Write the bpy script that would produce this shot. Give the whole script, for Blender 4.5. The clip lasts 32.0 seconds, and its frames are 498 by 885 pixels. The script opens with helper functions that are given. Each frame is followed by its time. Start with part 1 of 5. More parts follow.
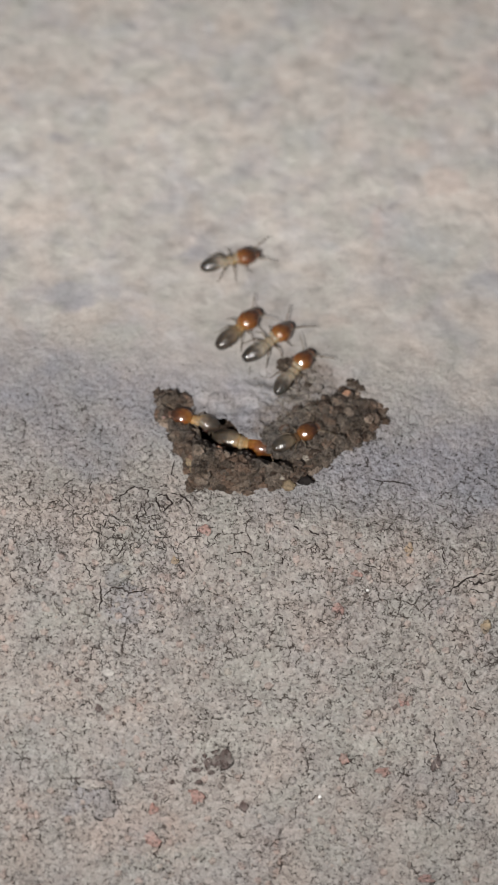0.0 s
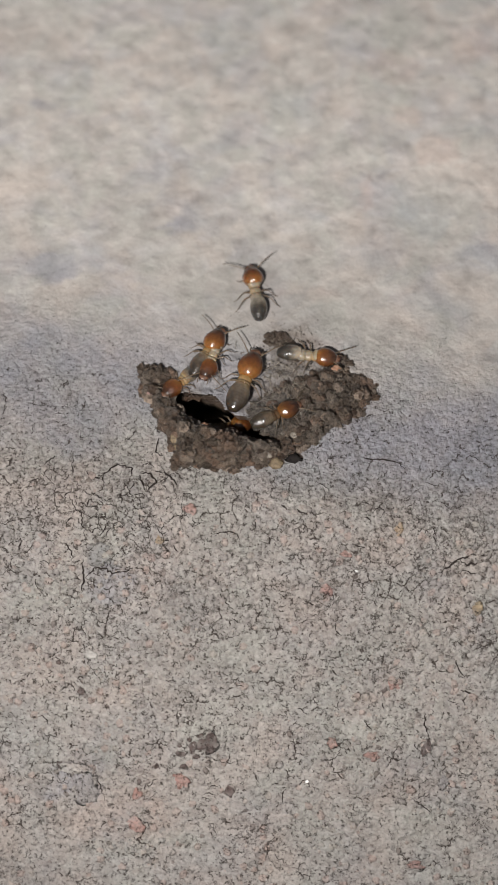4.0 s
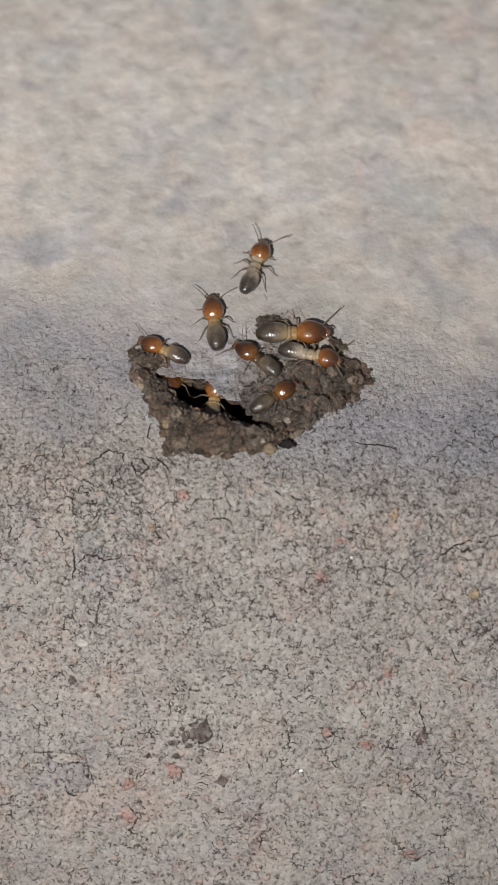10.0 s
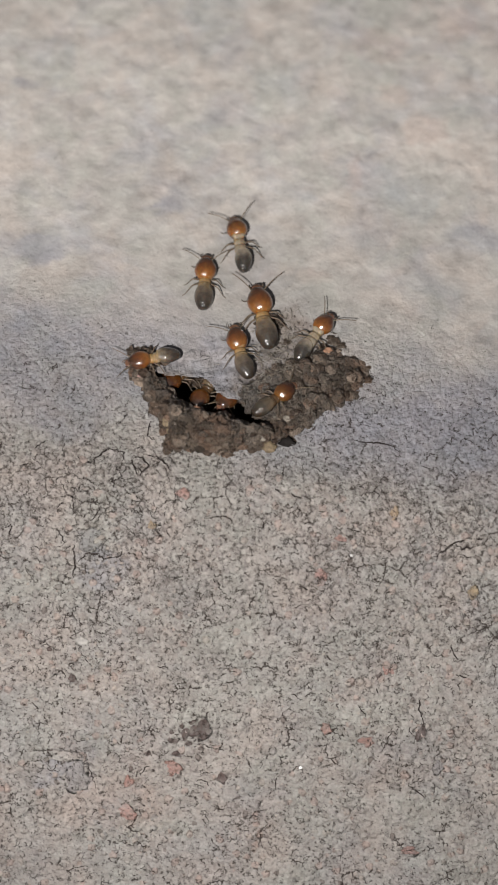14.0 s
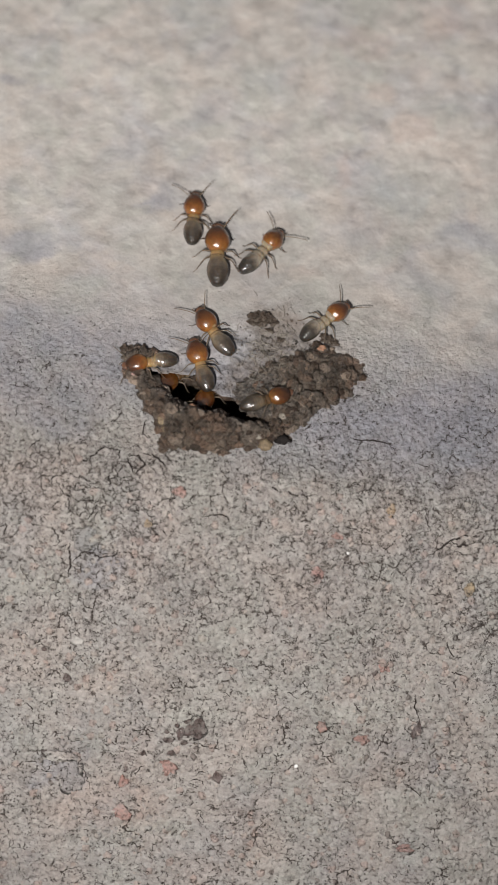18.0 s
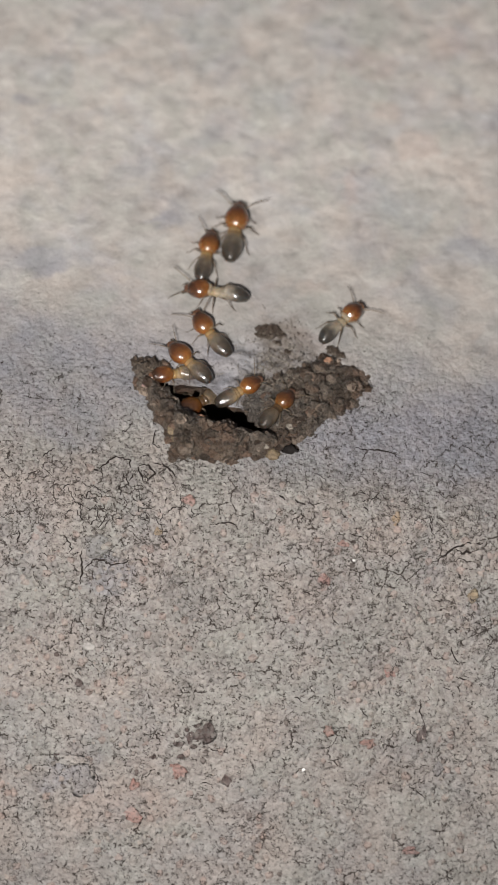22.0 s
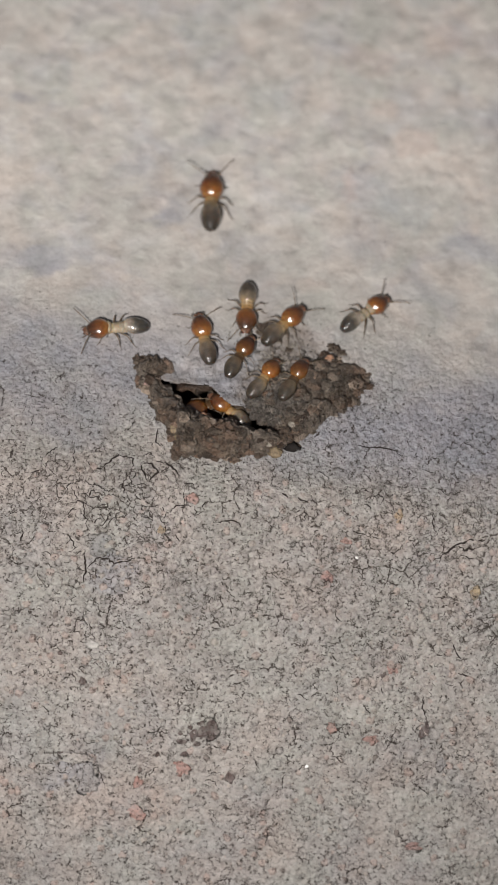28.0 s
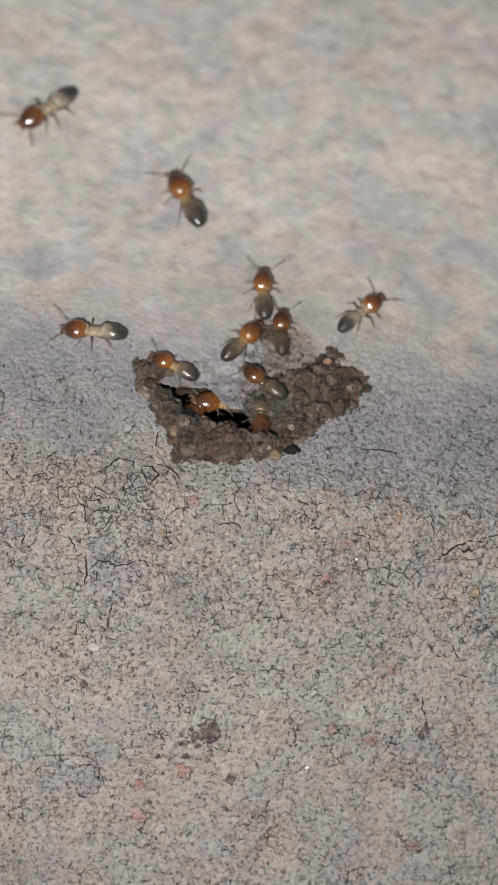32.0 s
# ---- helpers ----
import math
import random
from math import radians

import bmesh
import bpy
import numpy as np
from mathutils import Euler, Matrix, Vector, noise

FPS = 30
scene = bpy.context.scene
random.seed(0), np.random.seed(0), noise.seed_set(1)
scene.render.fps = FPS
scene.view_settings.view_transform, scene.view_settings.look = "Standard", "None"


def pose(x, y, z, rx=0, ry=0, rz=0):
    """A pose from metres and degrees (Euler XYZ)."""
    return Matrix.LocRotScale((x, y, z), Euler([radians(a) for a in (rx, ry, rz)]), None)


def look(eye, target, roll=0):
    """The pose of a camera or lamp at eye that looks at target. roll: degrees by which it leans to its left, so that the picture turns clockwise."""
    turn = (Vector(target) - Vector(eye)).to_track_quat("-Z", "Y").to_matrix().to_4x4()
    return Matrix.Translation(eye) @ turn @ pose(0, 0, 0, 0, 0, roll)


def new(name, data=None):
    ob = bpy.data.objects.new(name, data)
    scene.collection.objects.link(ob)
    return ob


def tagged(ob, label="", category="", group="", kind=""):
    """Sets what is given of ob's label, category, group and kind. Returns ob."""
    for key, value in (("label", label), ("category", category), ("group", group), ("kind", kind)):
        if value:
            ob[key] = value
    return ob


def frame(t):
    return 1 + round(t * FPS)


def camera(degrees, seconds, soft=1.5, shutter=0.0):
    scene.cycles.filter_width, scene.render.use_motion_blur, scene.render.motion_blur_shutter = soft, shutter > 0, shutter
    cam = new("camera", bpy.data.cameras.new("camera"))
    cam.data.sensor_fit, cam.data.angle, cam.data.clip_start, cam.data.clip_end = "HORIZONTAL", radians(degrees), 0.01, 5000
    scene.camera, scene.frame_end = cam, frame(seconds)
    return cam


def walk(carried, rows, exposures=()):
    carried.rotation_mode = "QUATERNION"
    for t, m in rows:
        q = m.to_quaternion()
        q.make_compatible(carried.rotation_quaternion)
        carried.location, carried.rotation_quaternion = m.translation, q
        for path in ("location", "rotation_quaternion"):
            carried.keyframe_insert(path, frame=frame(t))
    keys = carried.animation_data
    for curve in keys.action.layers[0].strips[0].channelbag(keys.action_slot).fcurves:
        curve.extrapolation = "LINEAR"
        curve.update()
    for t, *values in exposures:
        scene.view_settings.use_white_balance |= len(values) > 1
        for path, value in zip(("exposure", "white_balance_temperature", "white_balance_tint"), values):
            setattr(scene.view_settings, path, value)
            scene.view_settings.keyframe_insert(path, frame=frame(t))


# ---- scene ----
MM = 0.001

# ---------------------------------------------------------------- camera
cam = camera(12, 32.0, soft=1.6)
cam.data.dof.use_dof = True
cam.data.dof.focus_distance = 0.1788
cam.data.dof.aperture_fstop = 38.0
walk(cam, [
    (0.0, pose(0.00821, -0.09945, 0.15694, 31.581, -0.670, 6.709)),
    (0.5, pose(0.00836, -0.09935, 0.15795, 31.371, -0.637, 6.859)),
    (1.0, pose(0.00779, -0.09927, 0.15750, 31.389, -0.855, 6.700)),
    (1.5, pose(0.00589, -0.09805, 0.15675, 31.040, -1.413, 6.308)),
    (2.0, pose(0.00657, -0.09682, 0.15522, 30.795, -1.246, 6.400)),
    (2.5, pose(0.00623, -0.09656, 0.15435, 30.793, -1.404, 6.375)),
    (4.5, pose(0.00777, -0.09491, 0.15334, 30.317, -1.006, 6.612)),
    (5.0, pose(0.00743, -0.09400, 0.15205, 30.107, -1.159, 6.472)),
    (5.5, pose(0.00684, -0.09371, 0.15266, 29.931, -1.362, 6.341)),
    (6.0, pose(0.00739, -0.09390, 0.15274, 29.971, -1.194, 6.438)),
    (6.5, pose(0.00766, -0.09413, 0.15294, 30.010, -1.105, 6.532)),
    (7.0, pose(0.00824, -0.09416, 0.15298, 30.040, -0.927, 6.615)),
    (7.5, pose(0.00890, -0.09422, 0.15332, 30.001, -0.691, 6.758)),
    (8.0, pose(0.00812, -0.09490, 0.15289, 30.228, -0.993, 6.677)),
    (8.5, pose(0.00628, -0.09368, 0.15195, 29.863, -1.499, 6.295)),
    (9.0, pose(0.00512, -0.09316, 0.15253, 29.588, -1.879, 6.107)),
    (9.5, pose(0.00611, -0.09450, 0.15326, 29.952, -1.560, 6.289)),
    (10.0, pose(0.00564, -0.09460, 0.15183, 30.113, -1.681, 6.122)),
    (10.5, pose(0.00277, -0.09494, 0.15182, 30.097, -2.445, 5.565)),
    (11.0, pose(0.00297, -0.09503, 0.15197, 30.119, -2.393, 5.597)),
    (11.5, pose(0.00186, -0.09461, 0.15141, 30.037, -2.759, 5.350)),
    (12.0, pose(0.00029, -0.09361, 0.15080, 29.716, -3.268, 5.093)),
    (12.5, pose(0.00076, -0.09397, 0.15100, 29.826, -3.120, 5.100)),
    (13.0, pose(0.00146, -0.09441, 0.15141, 29.947, -2.865, 5.276)),
    (13.5, pose(0.00280, -0.09448, 0.15224, 29.884, -2.403, 5.485)),
    (14.0, pose(0.00210, -0.09478, 0.15231, 29.942, -2.638, 5.475)),
    (14.5, pose(0.00169, -0.09496, 0.15203, 30.044, -2.770, 5.302)),
    (16.5, pose(-0.00145, -0.09453, 0.15218, 29.704, -3.568, 4.847)),
    (17.0, pose(-0.00056, -0.09499, 0.15250, 29.838, -3.263, 4.969)),
    (17.5, pose(-0.00173, -0.09586, 0.15228, 30.151, -3.697, 4.736)),
    (18.0, pose(-0.00427, -0.09536, 0.15134, 30.073, -4.478, 4.251)),
    (18.5, pose(-0.00471, -0.09471, 0.15140, 29.837, -4.540, 4.125)),
    (19.0, pose(-0.00385, -0.09531, 0.15215, 29.929, -4.203, 4.356)),
    (19.5, pose(-0.00374, -0.09651, 0.15253, 30.259, -4.129, 4.410)),
    (20.0, pose(-0.00298, -0.09650, 0.15303, 30.225, -3.854, 4.537)),
    (20.5, pose(-0.00252, -0.09705, 0.15327, 30.372, -3.705, 4.589)),
    (21.0, pose(-0.00310, -0.09692, 0.15351, 30.304, -3.908, 4.523)),
    (21.5, pose(-0.00299, -0.09797, 0.15385, 30.607, -3.871, 4.472)),
    (22.0, pose(-0.00353, -0.09860, 0.15395, 30.793, -4.080, 4.390)),
    (22.5, pose(-0.00299, -0.09872, 0.15494, 30.712, -3.807, 4.547)),
    (23.0, pose(-0.00364, -0.09811, 0.15379, 30.611, -4.005, 4.417)),
    (23.5, pose(-0.00384, -0.09768, 0.15419, 30.443, -4.042, 4.363)),
    (24.0, pose(-0.00450, -0.09800, 0.15418, 30.519, -4.237, 4.249)),
    (24.5, pose(-0.00486, -0.09886, 0.15502, 30.718, -4.339, 4.185)),
    (25.0, pose(-0.00475, -0.09984, 0.15545, 30.980, -4.314, 4.209)),
    (25.5, pose(-0.00527, -0.10012, 0.15545, 31.057, -4.429, 4.058)),
    (27.5, pose(-0.00720, -0.09810, 0.15402, 30.500, -4.938, 3.679)),
    (28.0, pose(-0.00622, -0.09841, 0.15440, 30.578, -4.642, 3.811)),
    (28.5, pose(-0.00600, -0.09915, 0.15477, 30.774, -4.554, 3.878)),
    (29.0, pose(-0.00664, -0.09915, 0.15489, 30.794, -4.759, 3.684)),
    (29.5, pose(-0.00664, -0.09987, 0.15507, 30.985, -4.773, 3.676)),
    (30.0, pose(-0.00679, -0.09856, 0.15490, 30.564, -4.708, 3.638)),
    (30.5, pose(-0.00863, -0.09765, 0.15256, 30.517, -5.361, 3.239)),
    (31.0, pose(-0.01039, -0.09751, 0.15195, 30.472, -5.882, 2.889)),
    (31.5, pose(-0.00806, -0.09823, 0.15391, 30.533, -5.049, 3.353)),
    (32.0, pose(-0.00873, -0.09959, 0.15458, 30.914, -5.228, 3.193)),
])

# ---------------------------------------------------------------- light: a phone's torch beside the lens, night around it
world = bpy.data.worlds.new("night")
scene.world = world
world.use_nodes = True
world.node_tree.nodes["Background"].inputs[0].default_value = (0.95, 0.93, 1.0, 1)
world.node_tree.nodes["Background"].inputs[1].default_value = 0.10
torch = bpy.data.lights.new("torch", "SPOT")
torch.energy, torch.color = 2.2, (1.0, 0.966, 0.942)
torch.shadow_soft_size, torch.spot_size, torch.spot_blend = 0.0034, radians(66), 1.0
torch_ob = new("torch", torch)
torch_ob.matrix_world = look((-0.026, -0.114, 0.139), (-0.013, 0.004, 0.0))
scene.view_settings.exposure = 0.0


# ---------------------------------------------------------------- node helpers
def material(name):
    m = bpy.data.materials.new(name)
    m.use_nodes = True
    nt = m.node_tree
    return m, nt, nt.nodes["Principled BSDF"]


def node(nt, kind, **inputs):
    n = nt.nodes.new(kind)
    for key, value in inputs.items():
        n.inputs[key.replace("_", " ")].default_value = value
    return n


def place_mm(nt, world=False):
    """Object (or world) coordinates in millimetres."""
    co = nt.nodes.new("ShaderNodeNewGeometry" if world else "ShaderNodeTexCoord")
    sc = nt.nodes.new("ShaderNodeVectorMath")
    sc.operation = "SCALE"
    sc.inputs[3].default_value = 1000.0
    nt.links.new(co.outputs["Position" if world else "Object"], sc.inputs[0])
    return sc.outputs[0]


def noise_of(nt, vec, scale, detail=3.0, rough=0.6, distort=0.0):
    n = node(nt, "ShaderNodeTexNoise", Scale=scale, Detail=detail, Roughness=rough, Distortion=distort)
    nt.links.new(vec, n.inputs["Vector"])
    return n.outputs["Fac"]


def ramp(nt, fac, *stops, smooth=False):
    r = nt.nodes.new("ShaderNodeValToRGB")
    if smooth:
        r.color_ramp.interpolation = "EASE"
    els = r.color_ramp.elements
    while len(els) < len(stops):
        els.new(0.5)
    for e, (p, c) in zip(els, stops):
        e.position = p
        e.color = (*c, 1) if isinstance(c, tuple) else (c, c, c, 1)
    nt.links.new(fac, r.inputs[0])
    return r.outputs[0]


def mix(nt, fac, a, b, mode="MIX"):
    n = nt.nodes.new("ShaderNodeMix")
    n.data_type, n.blend_type = "RGBA", mode
    for sock, v in ((n.inputs[0], fac), (n.inputs[6], a), (n.inputs[7], b)):
        if isinstance(v, (int, float)):
            sock.default_value = v
        elif isinstance(v, tuple):
            sock.default_value = (*v, 1)
        else:
            nt.links.new(v, sock)
    return n.outputs[2]


def math_of(nt, op, a, b=0.0):
    n = nt.nodes.new("ShaderNodeMath")
    n.operation = op
    for sock, v in ((n.inputs[0], a), (n.inputs[1], b)):
        if isinstance(v, (int, float)):
            sock.default_value = v
        else:
            nt.links.new(v, sock)
    return n.outputs[0]


def bump(nt, bsdf, height, strength, dist):
    b = node(nt, "ShaderNodeBump", Strength=strength, Distance=dist)
    nt.links.new(height, b.inputs["Height"])
    nt.links.new(b.outputs[0], bsdf.inputs["Normal"])


# ---------------------------------------------------------------- materials
def concrete_material(name="weathered_concrete", tint=None, loose=False):
    """Sandy concrete; with a tint, a stained chip whose grain runs on into the concrete round it; loose: single grains of sand, each of its own shade."""
    m, nt, bsdf = material(name)
    v = place_mm(nt, True)
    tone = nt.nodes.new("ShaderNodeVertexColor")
    tone.layer_name = "wear_tone"
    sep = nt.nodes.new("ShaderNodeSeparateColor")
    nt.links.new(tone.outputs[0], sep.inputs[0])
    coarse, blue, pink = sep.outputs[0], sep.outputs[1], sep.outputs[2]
    if tint:
        coarse = 0.85
    # warped coordinates for ragged cracks
    wn = node(nt, "ShaderNodeTexNoise", Scale=3.2, Detail=3.0, Roughness=0.6)
    nt.links.new(v, wn.inputs["Vector"])
    add = nt.nodes.new("ShaderNodeVectorMath")
    add.operation = "MULTIPLY_ADD"
    nt.links.new(wn.outputs["Color"], add.inputs[0])
    add.inputs[1].default_value = (0.6, 0.6, 0.6)
    nt.links.new(v, add.inputs[2])
    # the pattern lies flat on both planes of the kerb: across, and along its cross-section
    sx = nt.nodes.new("ShaderNodeSeparateXYZ")
    nt.links.new(add.outputs[0], sx.inputs[0])
    flat = nt.nodes.new("ShaderNodeCombineXYZ")
    nt.links.new(sx.outputs[0], flat.inputs[0])
    nt.links.new(math_of(nt, "ADD", math_of(nt, "MULTIPLY", sx.outputs[1], 0.85), math_of(nt, "MULTIPLY", sx.outputs[2], 0.72)), flat.inputs[1])
    wv = flat.outputs[0]

    def edges(scale):
        vo = node(nt, "ShaderNodeTexVoronoi", Scale=scale, Randomness=1.0)
        vo.voronoi_dimensions, vo.feature = "2D", "DISTANCE_TO_EDGE"
        nt.links.new(wv, vo.inputs["Vector"])
        return vo.outputs["Distance"]

    cell = node(nt, "ShaderNodeTexVoronoi", Scale=2.4, Randomness=1.0)
    cell.voronoi_dimensions = "2D"
    nt.links.new(wv, cell.inputs["Vector"])
    big = noise_of(nt, v, 0.10, 4.0, 0.6)
    mid = noise_of(nt, v, 0.45, 7.0, 0.74, 0.5)
    soft = noise_of(nt, v, 0.55, 3.0, 0.52, 0.3)
    fine = noise_of(nt, v, 4.0, 3.0, 0.7)
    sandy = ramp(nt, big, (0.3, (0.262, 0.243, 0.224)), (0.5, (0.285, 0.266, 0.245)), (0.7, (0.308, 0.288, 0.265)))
    # front-to-back brightness is set in the base colour, paler towards the back
    pale_back = ramp(nt, big, (0.3, (0.40, 0.376, 0.349)), (0.5, (0.455, 0.426, 0.392)), (0.7, (0.50, 0.465, 0.424)))
    base = mix(nt, tone.outputs[1], sandy, pale_back)
    # pinkish and greenish-grey patches, a few millimetres wide
    hue = ramp(nt, noise_of(nt, v, 0.21, 3.0, 0.6, 0.4), (0.34, (0.965, 1.0, 0.985)), (0.5, (1.0, 1.0, 1.0)), (0.66, (1.03, 0.985, 0.965)))
    base = mix(nt, 1.0, base, hue, "MULTIPLY")
    blotch = ramp(nt, mid, (0.30, 0.35), (0.44, 0.47), (0.56, 0.53), (0.72, 0.64))
    base = mix(nt, math_of(nt, "MULTIPLY", coarse, 0.32), base, blotch, "OVERLAY")
    # soft mottling of the smooth top
    mottle = ramp(nt, soft, (0.28, 0.30), (0.42, 0.45), (0.55, 0.52), (0.72, 0.64))
    base = mix(nt, math_of(nt, "SUBTRACT", 0.6, math_of(nt, "MULTIPLY", coarse, 0.45)), base, mottle, "OVERLAY")
    stretch = nt.nodes.new("ShaderNodeVectorMath")
    stretch.operation = "MULTIPLY"
    stretch.inputs[1].default_value = (0.62, 1.1, 1.0)
    nt.links.new(v, stretch.inputs[0])
    streak = ramp(nt, noise_of(nt, stretch.outputs[0], 1.15, 2.0, 0.5, 0.3), (0.26, 0.34), (0.45, 0.49), (0.60, 0.53), (0.74, 0.66))
    base = mix(nt, math_of(nt, "SUBTRACT", 0.42, math_of(nt, "MULTIPLY", coarse, 0.32)), base, streak, "OVERLAY")
    # blue-grey weathering, in patches
    patch = ramp(nt, noise_of(nt, v, 0.17, 4.0, 0.6, 0.5), (0.46, 0.0), (0.66, 0.6))
    patch = math_of(nt, "MULTIPLY", patch, math_of(nt, "SUBTRACT", 1.0, math_of(nt, "MULTIPLY", coarse, 0.65)))
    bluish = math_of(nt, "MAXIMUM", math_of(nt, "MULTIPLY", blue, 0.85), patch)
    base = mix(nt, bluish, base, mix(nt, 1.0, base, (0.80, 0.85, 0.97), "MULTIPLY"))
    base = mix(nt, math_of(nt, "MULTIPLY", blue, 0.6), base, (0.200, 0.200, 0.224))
    base = mix(nt, math_of(nt, "MULTIPLY", pink, 0.6), base, mix(nt, 1.0, base, (1.02, 0.78, 0.72), "MULTIPLY"))
    rusty = ramp(nt, noise_of(nt, v, 0.33, 3.0, 0.55), (0.60, 0.0), (0.76, 0.16))
    base = mix(nt, rusty, base, mix(nt, 1.0, base, (1.0, 0.86, 0.78), "MULTIPLY"))
    # every grain of sand has a shade of its own
    hsv = nt.nodes.new("ShaderNodeSeparateColor")
    nt.links.new(cell.outputs["Color"], hsv.inputs[0])
    base = mix(nt, math_of(nt, "ADD", math_of(nt, "MULTIPLY", coarse, 0.4), 0.04), base, ramp(nt, hsv.outputs[0], (0.0, (0.38, 0.355, 0.34)), (0.25, (0.48, 0.46, 0.45)), (0.6, (0.5, 0.5, 0.5)), (1.0, (0.63, 0.63, 0.62))), "OVERLAY")
    base = mix(nt, math_of(nt, "ADD", math_of(nt, "MULTIPLY", coarse, 0.45), 0.2), base, ramp(nt, fine, (0.3, 0.34), (0.5, 0.5), (0.72, 0.64)), "OVERLAY")
    if loose:
        isle = nt.nodes.new("ShaderNodeNewGeometry")
        base = mix(nt, 1.0, base, ramp(nt, isle.outputs["Random Per Island"], (0.0, (0.58, 0.54, 0.52)), (0.12, (0.90, 0.89, 0.89)), (0.5, (1.0, 1.0, 1.0)), (0.8, (1.06, 1.04, 1.0)),
                                    (0.95, (1.07, 0.96, 0.92)), (1.0, (1.22, 1.20, 1.15))), "MULTIPLY")
    dirt = nt.nodes.new("ShaderNodeAttribute")
    dirt.attribute_name = "dirt"
    soiled = math_of(nt, "MULTIPLY", dirt.outputs["Fac"], ramp(nt, noise_of(nt, v, 1.3, 4.0, 0.7), (0.32, 0.35), (0.6, 1.0)))
    base = mix(nt, soiled, base, mix(nt, noise_of(nt, v, 2.2, 4.0, 0.7), (0.07, 0.052, 0.042), (0.23, 0.195, 0.162)))

    # dark cracks run between the grains, broken into short strokes, thinning out up the top
    loosened = math_of(nt, "MULTIPLY", math_of(nt, "SUBTRACT", noise_of(nt, v, 0.16, 2.0, 0.5), 0.5), 0.16)

    def between(scale, width, where, cut):
        line = ramp(nt, edges(scale), (0.0, 1.0), (width * 0.45, 1.0), (width, 0.0))
        gate = math_of(nt, "ADD", noise_of(nt, v, where, 3.0, 0.65), math_of(nt, "MULTIPLY", math_of(nt, "SUBTRACT", coarse, 1.0), 0.26))
        gate = math_of(nt, "ADD", gate, loosened)
        return math_of(nt, "MULTIPLY", line, ramp(nt, gate, (cut, 0.0), (cut + 0.05, 1.0)))

    c1 = between(2.5, 0.12, 1.9, 0.525)
    c2 = between(4.8, 0.15, 2.8, 0.52)
    c3 = between(0.8, 0.05, 0.6, 0.53)
    cracks = math_of(nt, "MAXIMUM", math_of(nt, "MAXIMUM", math_of(nt, "MULTIPLY", c1, 0.95), math_of(nt, "MULTIPLY", c2, 0.7)), c3)
    crease = math_of(nt, "ABSOLUTE", math_of(nt, "SUBTRACT", noise_of(nt, v, 0.75, 3.0, 0.6, 0.8), 0.5))
    crease = math_of(nt, "MULTIPLY", ramp(nt, crease, (0.0, 1.0), (0.05, 0.0)), ramp(nt, noise_of(nt, v, 0.5, 3.0, 0.6), (0.45, 0.0), (0.6, 0.55)))
    crease = math_of(nt, "MULTIPLY", crease, math_of(nt, "MINIMUM", math_of(nt, "ADD", coarse, 0.15), 1.0))
    base = mix(nt, crease, base, mix(nt, 1.0, base, (0.6, 0.59, 0.6), "MULTIPLY"))
    pits = ramp(nt, noise_of(nt, v, 2.6, 2.0, 0.5), (0.26, 1.0), (0.31, 0.0))
    pits = math_of(nt, "MULTIPLY", pits, math_of(nt, "ADD", math_of(nt, "MULTIPLY", coarse, 0.8), 0.06))
    dark = math_of(nt, "MAXIMUM", cracks, pits)
    if tint:
        core = nt.nodes.new("ShaderNodeAttribute")
        core.attribute_name = "core"
        held = math_of(nt, "MULTIPLY", core.outputs["Fac"], ramp(nt, noise_of(nt, v, 2.0, 3.0, 0.7), (0.3, 0.55), (0.6, 1.0)))
        base = mix(nt, held, base, mix(nt, 1.0, base, tint, "MULTIPLY"))
    base = mix(nt, math_of(nt, "MULTIPLY", dark, 0.96), base, (0.042, 0.032, 0.027))
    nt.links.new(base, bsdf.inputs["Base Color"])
    bsdf.inputs["Roughness"].default_value = 0.85
    bsdf.inputs["Specular IOR Level"].default_value = 0.25
    grainy = math_of(nt, "MULTIPLY", math_of(nt, "ADD", math_of(nt, "MULTIPLY", mid, 1.0), math_of(nt, "MULTIPLY", fine, 0.5)), coarse)
    h = math_of(nt, "SUBTRACT", math_of(nt, "ADD", math_of(nt, "ADD", grainy, math_of(nt, "MULTIPLY", fine, 0.18)), math_of(nt, "MULTIPLY", soft, 1.1)), math_of(nt, "MULTIPLY", dark, 0.9))
    dome = math_of(nt, "MULTIPLY", math_of(nt, "MULTIPLY", cell.outputs["Distance"], coarse), -0.9)
    bump(nt, bsdf, math_of(nt, "ADD", h, dome), 0.8, 0.00025)
    return m


def noise_shift(nt, vec, by):
    """Moves the pattern on from piece to piece; pieces are modelled at unit size, so it is drawn finer too."""
    n = nt.nodes.new("ShaderNodeVectorMath")
    n.operation = "MULTIPLY_ADD"
    nt.links.new(vec, n.inputs[0])
    n.inputs[1].default_value = (0.3, 0.3, 0.3)
    s = nt.nodes.new("ShaderNodeVectorMath")
    s.operation = "SCALE"
    s.inputs[0].default_value = (37.0, 21.0, 11.0)
    nt.links.new(by, s.inputs[3])
    nt.links.new(s.outputs[0], n.inputs[2])
    return n.outputs[0]


